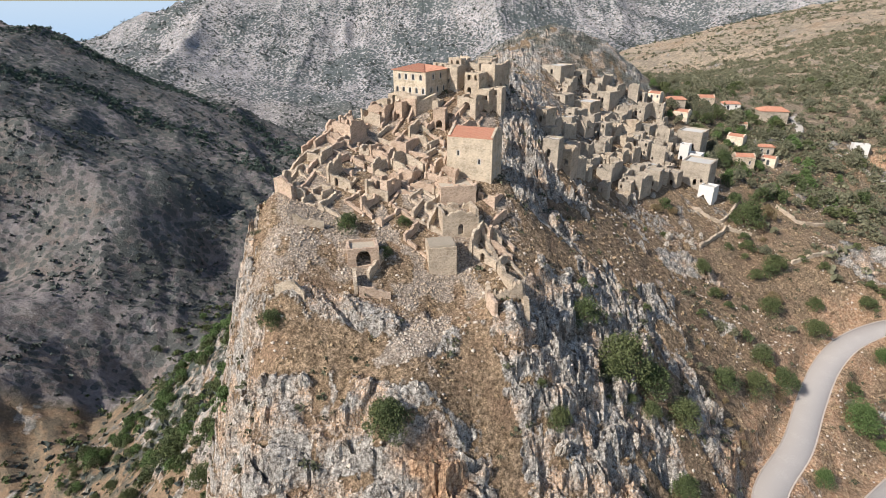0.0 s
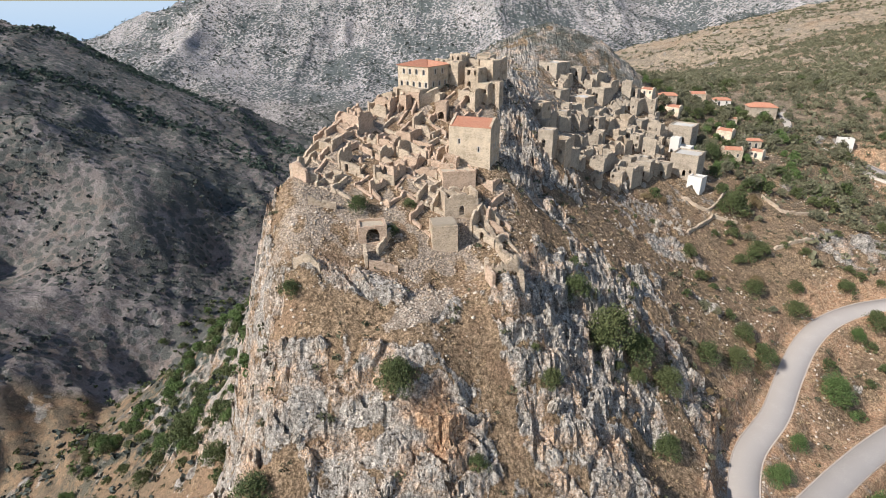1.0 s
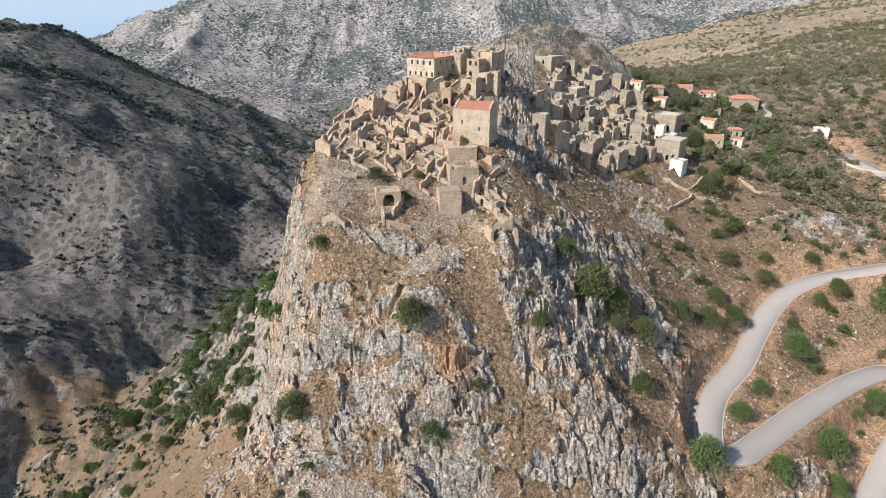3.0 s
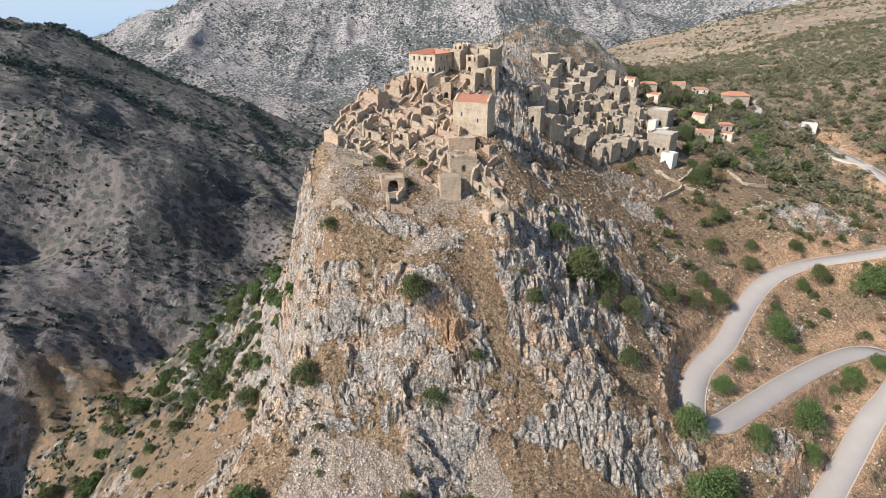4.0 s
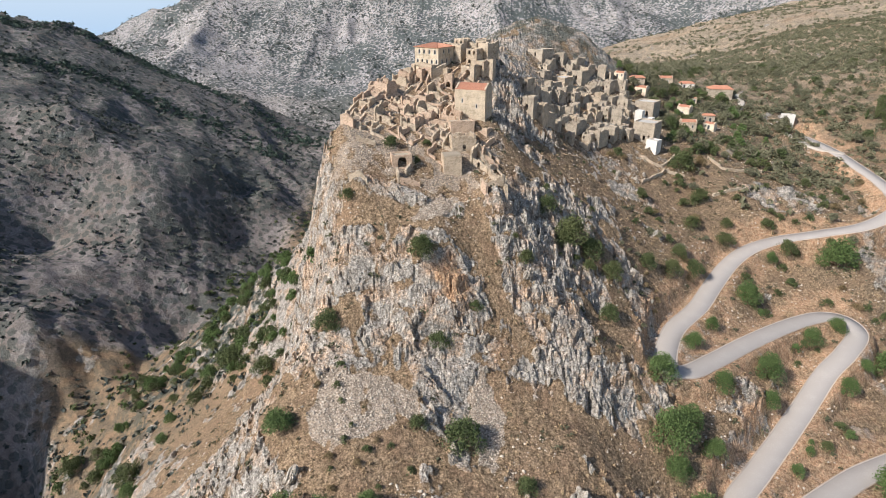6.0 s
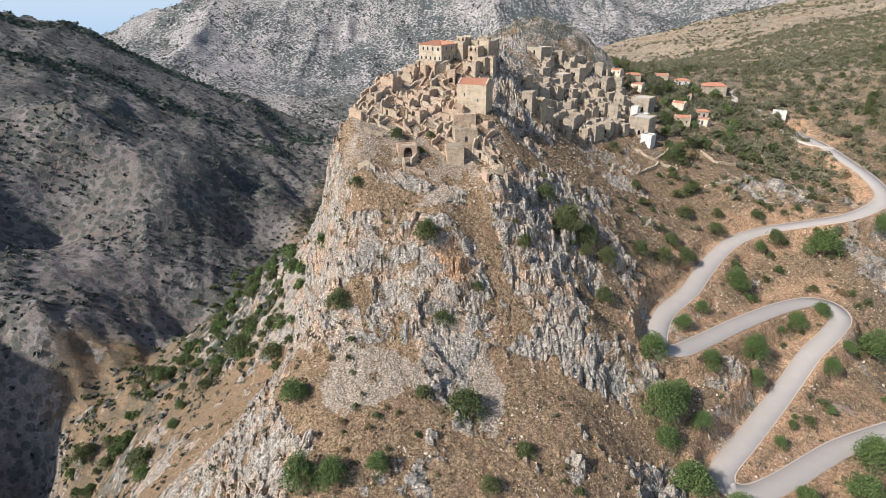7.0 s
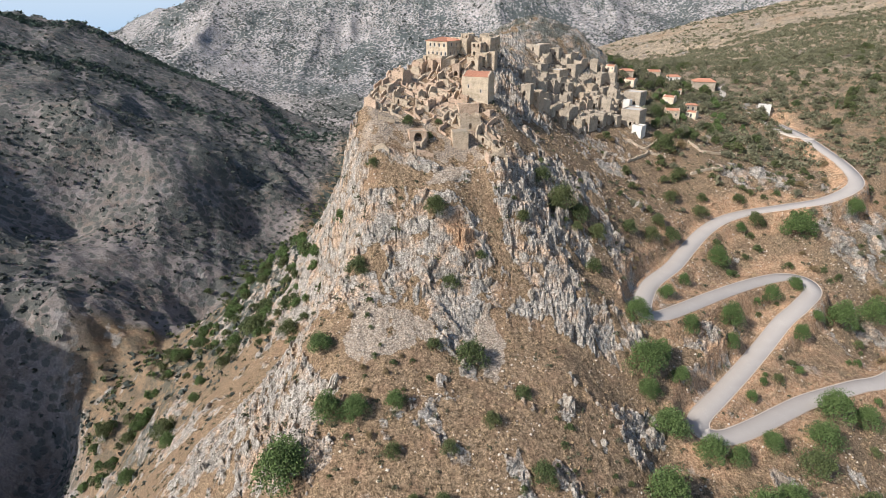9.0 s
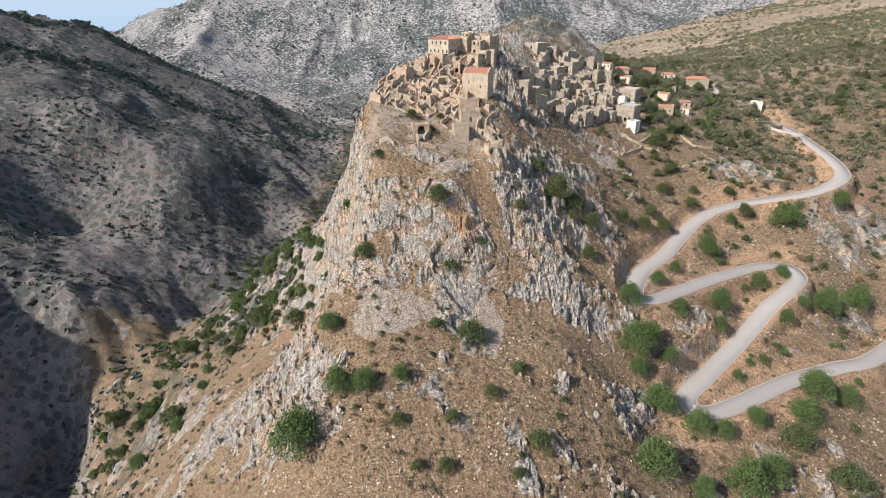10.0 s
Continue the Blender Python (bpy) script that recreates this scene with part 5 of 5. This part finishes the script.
# x, y, height
SHRUBS = [(-7.8, 62.4, 4.3), (-26.0, 74.2, 2.5), (-16.6, 92.4, 3.3), (-7.0, 95.6, 1.9), (26.4, 91.6, 4.7), (30.6, 84.0, 4.5), (38.5, 88.4, 2.8), (17.7, 69.6, 3.0), (33.2, 80.9, 1.8), (36.9, 80.5, 2.6), (44.3, 84.4, 2.7), (41.2, 71.8, 4.2), (67.6, 133.5, 3.3), (75.0, 112.1, 3.9), (69.7, 103.6, 4.7), (94.1, 145.1, 5.4), (92.4, 161.3, 7.7), (101.1, 201.6, 5.3), (99.3, 125.7, 4.9), (117.5, 135.7, 4.0), (85.4, 129.7, 4.4), (100.6, 134.4, 3.4), (-10.0, 88.5, 1.8), (15.2, 71.8, 1.3), (60.1, 99.6, 4.5), (81.8, 106.5, 4.8)]
CRAG_TREES = [(-40.0, 6.5, 11.8), (-31.6, 15.9, 7.1), (-25.2, 15.0, 6.1), (-16.5, 17.2, 4.6), (-36.4, 33.7, 5.6), (-76.0, 136.2, 9.0), (1.6, 32.8, 6.2), (-7.9, 34.1, 2.8), (-3.6, 50.7, 3.4), (-29.1, 53.7, 4.2), (4.9, 57.7, 2.2), (-7.7, 62.4, 3.9), (17.8, 69.6, 2.3), (32.2, 85.4, 6.4), (38.4, 85.8, 5.0), (44.1, 83.2, 4.2), (5.6, 15.7, 3.1), (13.6, 24.6, 3.3), (-16.6, 7.5, 2.9), (-4.2, 9.0, 2.5), (16.5, 6.5, 3.9), (-120.0, 179.1, 8.4), (-100.8, 164.1, 11.2), (-142.4, 132.3, 10.7), (-129.5, 111.8, 7.9), (-206.2, 177.8, 10.2), (-160.6, 122.5, 8.4), (-133.5, 158.5, 5.7), (-130.8, 143.5, 5.5), (-120.8, 161.3, 6.8), (-5.5, -0.5, 2.8), (-11.8, -1.0, 2.3)]
CRAG_TREES = CRAG_TREES + [(11.0, -0.3, 2.8)]
ROAD_TREES = [(52.6, 61.0, 6.0), (51.4, 45.9, 8.1), (57.2, 51.1, 5.1), (54.6, 31.5, 7.1), (47.8, 12.5, 8.0), (64.7, 26.9, 5.9), (71.8, 26.3, 4.6), (82.9, 31.2, 4.8), (98.8, 34.3, 7.0), (119.6, 45.9, 5.9), (93.5, 26.9, 6.8), (72.8, 12.9, 8.8), (102.8, 16.5, 7.5), (59.7, 9.1, 5.3), (81.5, 16.8, 6.7), (88.5, 73.8, 6.5), (70.1, 62.5, 4.7), (66.8, 76.8, 4.0), (75.4, 87.0, 3.3), (107.6, 93.0, 4.7), (124.7, 95.3, 4.4), (133.4, 84.5, 8.5), (150.0, 90.5, 8.1), (113.0, 73.8, 4.4), (120.2, 83.3, 3.4), (83.1, 49.4, 2.9), (89.4, 55.2, 2.1), (96.7, 55.2, 2.4), (87.2, 63.4, 4.1), (62.0, 45.8, 4.4), (119.2, 128.2, 4.4), (111.8, 121.4, 3.5)]
ROAD_TREES = ROAD_TREES + [(95.7, 103.4, 5.7), (134.4, 119.9, 9.4), (161.2, 130.1, 6.3), (50.7, 39.6, 4.9), (108.0, 44.7, 7.7)]


FLANK_TREES = [(-110.2, 244.5, 3.7), (-120.5, 251.1, 4.2), (-120.2, 245.8, 5.0), (-121.0, 238.7, 5.8), (-103.5, 204.6, 3.6), (-123.4, 221.2, 3.3), (-115.2, 208.9, 4.9), (-109.3, 202.9, 5.2), (-100.0, 181.3, 5.5), (-98.5, 177.8, 3.1), (-105.2, 184.3, 5.6), (-103.2, 183.1, 4.0), (-111.9, 185.4, 3.2), (-106.8, 178.2, 4.5), (-95.8, 167.8, 5.5), (-90.3, 151.6, 4.7), (-102.2, 167.7, 5.3), (-91.9, 150.6, 3.9), (-95.5, 148.3, 3.3), (-37.4, 79.0, 3.6), (-74.2, 175.2, 5.9), (-67.7, 163.9, 4.5), (-79.3, 183.5, 4.9), (-73.9, 173.1, 4.9)]
FLANK_TREES = FLANK_TREES + [(-83.4, 180.0, 4.5), (-100.6, 211.9, 3.0), (-85.8, 175.2, 5.2), (-101.3, 195.2, 4.4), (-103.0, 197.1, 3.9), (-111.4, 199.7, 3.9), (-100.7, 179.6, 4.2), (-140.0, 230.3, 5.7), (-135.5, 228.6, 5.8), (-134.7, 219.0, 5.4), (-149.2, 225.5, 4.2), (-137.0, 208.5, 4.5), (-148.8, 207.9, 4.6), (-156.9, 221.3, 3.9), (-167.8, 215.5, 3.2), (-176.7, 224.7, 4.9), (-185.6, 227.4, 5.8)]
SPUR_TREES = [(-180.9, 401.2, 4.5), (-186.6, 385.4, 6.0), (-197.1, 377.3, 3.6), (-198.2, 358.4, 5.2), (-142.0, 240.2, 4.5), (-143.9, 230.4, 6.0), (-140.9, 213.4, 3.6), (-144.6, 207.0, 5.2), (-155.5, 208.2, 4.5), (-173.9, 215.4, 6.0), (-186.1, 218.0, 3.6), (-100.3, 174.2, 5.2), (-82.7, 154.9, 4.5), (-109.6, 175.5, 6.0), (-163.8, 507.1, 3.6), (-179.4, 477.3, 5.2), (-188.8, 433.6, 4.5), (-197.4, 406.0, 6.0), (-207.5, 377.8, 3.6), (-214.4, 359.4, 5.2)]
SPUR_TREES = SPUR_TREES + [(-171.7, 230.6, 4.5), (-176.4, 223.9, 6.0), (-191.1, 222.6, 3.6), (-103.7, 187.8, 5.2), (-86.2, 154.6, 4.5), (-111.5, 181.9, 6.0), (-131.8, 214.3, 3.6), (-98.7, 157.5, 5.2), (-135.0, 189.7, 4.5), (-118.9, 170.2, 6.0), (-155.8, 187.4, 3.6), (-81.7, 157.0, 5.2), (-205.0, 182.5, 4.5), (-212.9, 173.2, 6.0)]

put(("bush", "far_pine", "bush"), SPUR_TREES, 9, 1.2)
put(("far_pine", "bush"), FLANK_TREES, 10, 1.25)


def along(points, count, spread, lo, hi, seed):
    """Trees strewn along a broken line."""
    rng = np.random.default_rng(seed)
    p = np.array(points, float)
    far = np.append(0, np.cumsum(np.hypot(*np.diff(p, axis=0).T)))
    t = rng.uniform(0, far[-1], count)
    x, y = np.interp(t, far, p[:, 0]) + rng.normal(0, spread, count), np.interp(t, far, p[:, 1]) + rng.normal(0, spread, count)
    return [(float(a), float(b), float(h)) for a, b, h in zip(x, y, rng.uniform(lo, hi, count))]


put(("far_pine", "far_pine", "bush"), along([(-204, 150), (-189, 160), (-180, 206), (-165, 231), (-138, 240), (-124, 260), (-92, 252)], 85, 6, 4.0, 8.5, 14), 14)
put(("far_pine", "bush", "bush"), along([(-140, 198), (-105, 188), (-85, 166), (-60, 120)], 42, 7, 2.5, 6.0, 15), 15)
put("holm", SHRUBS, 1, 1.25)
put(("pine", "pine", "holm"), CRAG_TREES[:6] + CRAG_TREES[21:30], 2, 1.1)
put("holm", CRAG_TREES[6:21] + CRAG_TREES[30:], 3, 1.3)
put(("pine", "pine", "pine", "holm"), ROAD_TREES, 4, 1.35)

TAKEN = MORE + UPPER_LANE + MIDDLE_LANE + LOWER_LANE + RESTORED + COTTAGES + CASTLE


def free_of(x, y, gap):
    return all(math.hypot(x - q[0], y - q[1]) > gap + 0.6 * q[2] for q in TAKEN)


def grove(count, x0, x1, y0, y1, lo, hi, seed, gap=1.5, thin=-0.15):
    """Trees strewn over a stretch of slope, away from the road and the houses."""
    rng = np.random.default_rng(seed)
    x, y = rng.uniform(x0, x1, count * 4), rng.uniform(y0, y1, count * 4)
    keep = (near_road(x / UNIT, y / UNIT)[0] > 4.0) & (layers(x / 40, y / 40, 2, seed) > thin)
    out = []
    for a, b in zip(x[keep], y[keep]):
        if free_of(a, b, gap) and all(math.hypot(a - p[0], b - p[1]) > 2.4 for p in out):
            out.append((float(a), float(b), float(rng.uniform(lo, hi))))
        if len(out) >= count:
            break
    return out


put(("olive", "olive", "olive", "bush"), grove(260, 92, 300, 160, 340, 3.2, 6.0, 5, thin=-0.4), 5)
put(("olive", "bush", "far_pine"), grove(75, 86, 152, 172, 266, 3.2, 6.0, 8, 0.2, -1), 8)
put(("olive", "bush", "dry", "bush"), grove(105, 60, 200, 100, 172, 1.4, 4.2, 6, thin=-0.5), 6)
put(("bush", "far_pine", "dry"), grove(26, 90, 150, 25, 110, 1.5, 3.5, 7), 7)
put(("bush", "bush", "dry"), grove(46, -30, 42, -2, 46, 0.9, 2.1, 12, 0.0, -0.3), 12)
put(("bush", "dry", "olive"), grove(34, 24, 62, 76, 150, 0.8, 2.0, 13, 0.5, -0.3), 13)
for group in KINDS.values():
    for ob in group:
        for o in (*ob.children, ob):
            bpy.data.objects.remove(o)


# ---------------------------------------------------------------- outcrops
def limestone_material():
    m, n, l, b = material("limestone")
    co = n.new("ShaderNodeTexCoord").outputs["Object"]
    streak, mid, tiny = noise_node(n, l, co, 0.9, 7, (1, 1, 0.4), 0.72), noise_node(n, l, co, 0.5, 5), noise_node(n, l, co, 5, 5)
    colour = mix_colour(n, l, stretch(n, l, streak, 0.36, 0.68), (0.15, 0.125, 0.10), (0.48, 0.425, 0.355))
    colour = mix_colour(n, l, stretch(n, l, mid, 0.56, 0.7), colour, (0.46, 0.33, 0.22))
    colour = mix_colour(n, l, stretch(n, l, tiny, 0.55, 0.3), colour, (0.62, 0.57, 0.50))
    l.new(colour, b.inputs["Base Color"])
    b.inputs["Roughness"].default_value = 0.95
    b.inputs["Specular IOR Level"].default_value = 0.1
    bm = n.new("ShaderNodeBump")
    bm.inputs["Strength"].default_value, bm.inputs["Distance"].default_value = 0.9, 0.25
    l.new(arith(n, l, "ADD", streak, arith(n, l, "MULTIPLY", tiny, 0.4)), bm.inputs["Height"])
    l.new(bm.outputs[0], b.inputs["Normal"])
    return m


LIMESTONE = limestone_material()


def outcrop(seed):
    """A jagged fin of limestone about one metre in size."""
    bm = bmesh.new()
    bmesh.ops.create_icosphere(bm, subdivisions=4, radius=1)
    co = np.array([v.co for v in bm.verts])
    k = seed * 7.3
    level, edge = blocks(co[:, 0] * 2.2 + co[:, 2] * 0.5 + k, co[:, 1] * 2.2 + co[:, 2] * 0.8, seed)
    level2, edge2 = blocks(co[:, 0] * 5 + k, co[:, 2] * 3 + co[:, 1] * 4, seed + 3)
    r = 0.7 + 0.45 * level + 0.16 * level2 - 0.12 * smooth(0.12, 0, edge)
    co = co * r[:, None] * np.array([0.75, 0.6, 1.0])
    for v, p in zip(bm.verts, co):
        v.co = p
    me = bpy.data.meshes.new("outcrop")
    bm.to_mesh(me)
    bm.free()
    me.materials.append(LIMESTONE)
    return me


OUTCROPS = [outcrop(k) for k in range(1, 6)]


def place_outcrops(count, x0, x1, y0, y1, lo, hi, seed):
    rng = np.random.default_rng(seed)
    x, y = rng.uniform(x0, x1, count * 6), rng.uniform(y0, y1, count * 6)
    z, rock, scree, cut = ground(x, y)
    keep = np.nonzero((rock > 0.15) & (rock < 0.9) & (scree < 0.3) & (near_road(x, y)[0] > 5.5))[0][:count]
    for k, i in enumerate(keep):
        size = lo + (hi - lo) * rng.random() ** 2
        ob = new("rock_outcrop", OUTCROPS[k % 5])
        ob.matrix_world = Matrix.Translation((UNIT * x[i], UNIT * y[i], UNIT * z[i] - 0.1 * size)) @ Euler((rng.uniform(-0.4, 0.1), rng.uniform(-0.5, 0.1), rng.uniform(0, 6.28))).to_matrix().to_4x4() @ Matrix.Diagonal((size * rng.uniform(0.7, 1.2), size * rng.uniform(0.7, 1.2), size * rng.uniform(0.8, 1.4), 1))
        tagged(ob, "jagged grey limestone outcrop in dry grass", "rock", "limestone outcrops")


place_outcrops(120, -60, 42, 0, 58, 0.6, 1.9, 51)
place_outcrops(45, 14, 80, 60, 125, 0.5, 1.7, 52)


# ---------------------------------------------------------------- what nobody could count
def strewn(name, label, count, x0, x1, y0, y1, mat, seed, faces, lo, hi, accept, squash=0.7, leaf=0.42, category="scrub"):
    """Small plants all over a stretch of ground; accept(x, y, rock, scree) tells where they grow (plan units)."""
    rng = np.random.default_rng(seed)
    x, y = rng.uniform(x0, x1, count), rng.uniform(y0, y1, count)
    z, rock, scree, cut = ground(x, y)
    keep = accept(x, y, rock, scree, rng) & (near_road(x, y)[0] > 3.0)
    p = UNIT * np.stack([x, y, z], 1)[keep]
    n = len(p)
    size = lo + (hi - lo) * rng.random(n) ** 2
    d = rng.normal(size=(n, faces, 3))
    d /= np.linalg.norm(d, axis=2)[:, :, None]
    d[:, :, 2] = np.abs(d[:, :, 2]) * squash
    c = p[:, None, :] + d * (size[:, None] * rng.uniform(0.2, 0.55, (n, faces)))[:, :, None]
    me = quads_mesh(name, c.reshape(-1, 3), np.repeat(size * leaf, faces) * rng.uniform(0.6, 1.2, n * faces), mat, rng)
    return tagged(new(name, me), label, category, kind="stuff")


def view(x, y, margin=30):
    """Roughly the part of the plan that the walk ever looks over."""
    return np.abs(x) < 0.86 * (y + 75) + margin


strewn("gorge_scrub", "dark low scrub over the gorge's shaded slopes", 48000, -700, -60, 60, 900, HARDY, 11, 9, 1.4, 4.8,
       lambda x, y, rock, scree, rng: view(x, y) & (layers(x / 45, y / 45, 3, 12) + 0.35 * rng.normal(size=x.shape) > 0.12) & (x < -60 - 0.25 * np.maximum(0, 130 - y)))
strewn("gorge_trees", "dark green trees lining the bottom of the gorge", 5000, -260, -70, 90, 640, HOLM, 13, 26, 3.0, 7.5,
       lambda x, y, rock, scree, rng: view(x, y) & (np.abs(x + 172 - 0.19 * np.clip(y - 150, 0, 400)) < 22 * rng.random(x.shape)) & (rng.random(x.shape) < 0.6), 0.9, 0.2, "trees")
def off_line(x, y, points):
    """Distance from a broken line, in plan units."""
    best = np.full(x.shape, 1e9)
    for p, q in zip(points[:-1], points[1:]):
        wx, wy = q[0] - p[0], q[1] - p[1]
        u = np.clip(((x - p[0]) * wx + (y - p[1]) * wy) / (wx * wx + wy * wy), 0, 1)
        best = np.minimum(best, np.hypot(x - p[0] - u * wx, y - p[1] - u * wy))
    return best


BELT = [(-440, 520), (-381, 546), (-348, 580), (-291, 572), (-238, 584), (-205, 570), (-180, 560)]
CREST = [(-520, 640), (-481, 630), (-454, 678), (-390, 705), (-308, 698), (-252, 670), (-214, 672), (-165, 640)]
strewn("forest_belt", "dark pine wood along the ridge above the gorge", 11000, -560, -120, 470, 780, FOREST, 21, 18, 4.0, 9.0,
       lambda x, y, rock, scree, rng: view(x, y, 60) & (np.minimum(off_line(x, y, BELT) / 24, off_line(x, y, CREST) / 30) + 0.7 * layers(x / 30, y / 30, 3, 22) < 0.9 * rng.random(x.shape)), 0.9, 0.24, "trees")
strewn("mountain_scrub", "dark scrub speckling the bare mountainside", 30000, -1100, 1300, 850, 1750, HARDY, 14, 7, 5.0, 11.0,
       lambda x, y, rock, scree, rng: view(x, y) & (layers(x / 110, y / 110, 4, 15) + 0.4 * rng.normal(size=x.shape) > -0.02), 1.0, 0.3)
strewn("hillside_scrub", "grey-green scrub and olive bushes over the hillside", 36000, 60, 700, 110, 950, OLIVE, 16, 15, 1.6, 5.4,
       lambda x, y, rock, scree, rng: view(x, y) & ~((x < 76) & (y < 200)) & (layers(x / 60, y / 60, 3, 17) + 0.45 * rng.normal(size=x.shape) > -0.16 + 0.1 * ((x < 250) & (y < 300)) + 0.75 * ((x > 140) & (y > 560) & (x < 0.55 * y))), 0.9, 0.24)
strewn("olive_grove", "grey-green olive trees crowding the slope behind the village", 11500, 74, 400, 118, 400, OLIVE, 26, 48, 3.0, 6.0,
       lambda x, y, rock, scree, rng: view(x, y) & (y > 128 + 0.0 * x) & (layers(x / 30, y / 30, 3, 27) + 0.3 * rng.normal(size=x.shape) > -0.42) & (rng.random(x.shape) < 0.8) & ~((x < 95) & (y < 150)) & np.array([free_of(a * UNIT, b * UNIT, 1.0) for a, b in zip(x, y)]), 1.0, 0.12, "trees")
strewn("crag_scrub", "small dry and green cushions on the crag", 15000, -150, 130, -10, 200, SCRUB, 18, 18, 0.5, 2.3,
       lambda x, y, rock, scree, rng: (scree < 0.4) & (layers(x / 9, y / 9, 3, 19) > -0.1) & (rng.random(x.shape) < 0.55) & ~((x > 22) & (x < 72) & (y > 100)), 0.75, 0.2)
strewn("crag_grass", "tufts of dry straw-coloured grass between the rocks", 32000, -70, 125, -10, 170, STRAW, 20, 8, 0.35, 1.2,
       lambda x, y, rock, scree, rng: (scree < 0.5) & (rock < 0.75) & (rng.random(x.shape) < 0.75), 0.9, 0.24, "grass")


def stones(name, label, count, x0, x1, y0, y1, lo, hi, accept, seed, mat):
    """Broken stones lying on the ground."""
    rng = np.random.default_rng(seed)
    x, y = rng.uniform(x0, x1, count), rng.uniform(y0, y1, count)
    z, rock, scree, cut = ground(x, y)
    keep = accept(x, y, rock, scree, rng) & (near_road(x, y)[0] > 2.6)
    p = UNIT * np.stack([x, y, z], 1)[keep]
    n = len(p)
    base = np.array([(1, 0, 0), (0, 1, 0), (-1, 0, 0), (0, -1, 0), (0, 0, 0.8), (0, 0, -0.8), (0.6, 0.6, 0.5)], float)
    tris = np.array([(0, 6, 4), (6, 1, 4), (0, 1, 6), (1, 2, 4), (2, 3, 4), (3, 0, 4), (1, 0, 5), (2, 1, 5), (3, 2, 5), (0, 3, 5)])
    size = lo + (hi - lo) * rng.random(n) ** 3
    t = rng.uniform(0, 6.28, n)
    v = base[None] * rng.uniform(0.55, 1.3, (n, 7, 3)) * size[:, None, None]
    v = np.stack([v[:, :, 0] * np.cos(t)[:, None] - v[:, :, 1] * np.sin(t)[:, None], v[:, :, 0] * np.sin(t)[:, None] + v[:, :, 1] * np.cos(t)[:, None], v[:, :, 2]], 2) + p[:, None, :]
    f = (tris[None] + 7 * np.arange(n)[:, None, None]).reshape(-1, 3)
    me = bpy.data.meshes.new(name)
    me.vertices.add(7 * n)
    me.vertices.foreach_set("co", v.astype(np.float32).ravel())
    me.loops.add(f.size)
    me.loops.foreach_set("vertex_index", f.astype(np.int32).ravel())
    me.polygons.add(len(f))
    me.polygons.foreach_set("loop_start", np.arange(0, f.size, 3, dtype=np.int32))
    me.update()
    me.materials.append(mat)
    return tagged(new(name, me), label, "stones", kind="stuff")


stones("scree_stones", "loose pale limestone scree", 24000, -40, 14, 10, 62, 0.08, 0.4, lambda x, y, rock, scree, rng: scree > 0.4, 31, LOOSE_STONE)
stones("fallen_masonry", "fallen building stones among the ruins", 22000, -26, 14, 58, 120, 0.08, 0.38, lambda x, y, rock, scree, rng: rng.random(x.shape) < 0.25 + 0.75 * scree, 32, FALLEN_STONE)
stones("slope_stones", "scattered limestone stones on the dry slope", 26000, -70, 130, -5, 170, 0.08, 0.5, lambda x, y, rock, scree, rng: (layers(x / 8, y / 8, 2, 33) > 0.05), 34, LOOSE_STONE)


# ---------------------------------------------------------------- the hazy sea and sky far behind
def build_backdrop():
    m, n, l, b = material("sea_haze")
    n.remove(b)
    pos = n.new("ShaderNodeSeparateXYZ")
    l.new(n.new("ShaderNodeNewGeometry").outputs["Position"], pos.inputs[0])
    em = n.new("ShaderNodeEmission")
    l.new(mix_colour(n, l, stretch(n, l, pos.outputs[2], -180, 160), (0.37, 0.55, 0.78), (0.50, 0.63, 0.79)), em.inputs[0])
    l.new(em.outputs[0], n["Material Output"].inputs[0])
    verts, faces = [], []
    for k in range(41):
        a = radians(-62 + 124 * k / 40)
        for z in (-700, 190):
            verts.append((4600 * math.sin(a), 4600 * math.cos(a) - 100, z))
    for k in range(40):
        faces.append((2 * k, 2 * k + 1, 2 * k + 3, 2 * k + 2))
    tagged(new("backdrop", mesh_of("backdrop", verts, faces, m)), "pale blue hazy sea meeting the sky", "backdrop", kind="structure")


build_backdrop()
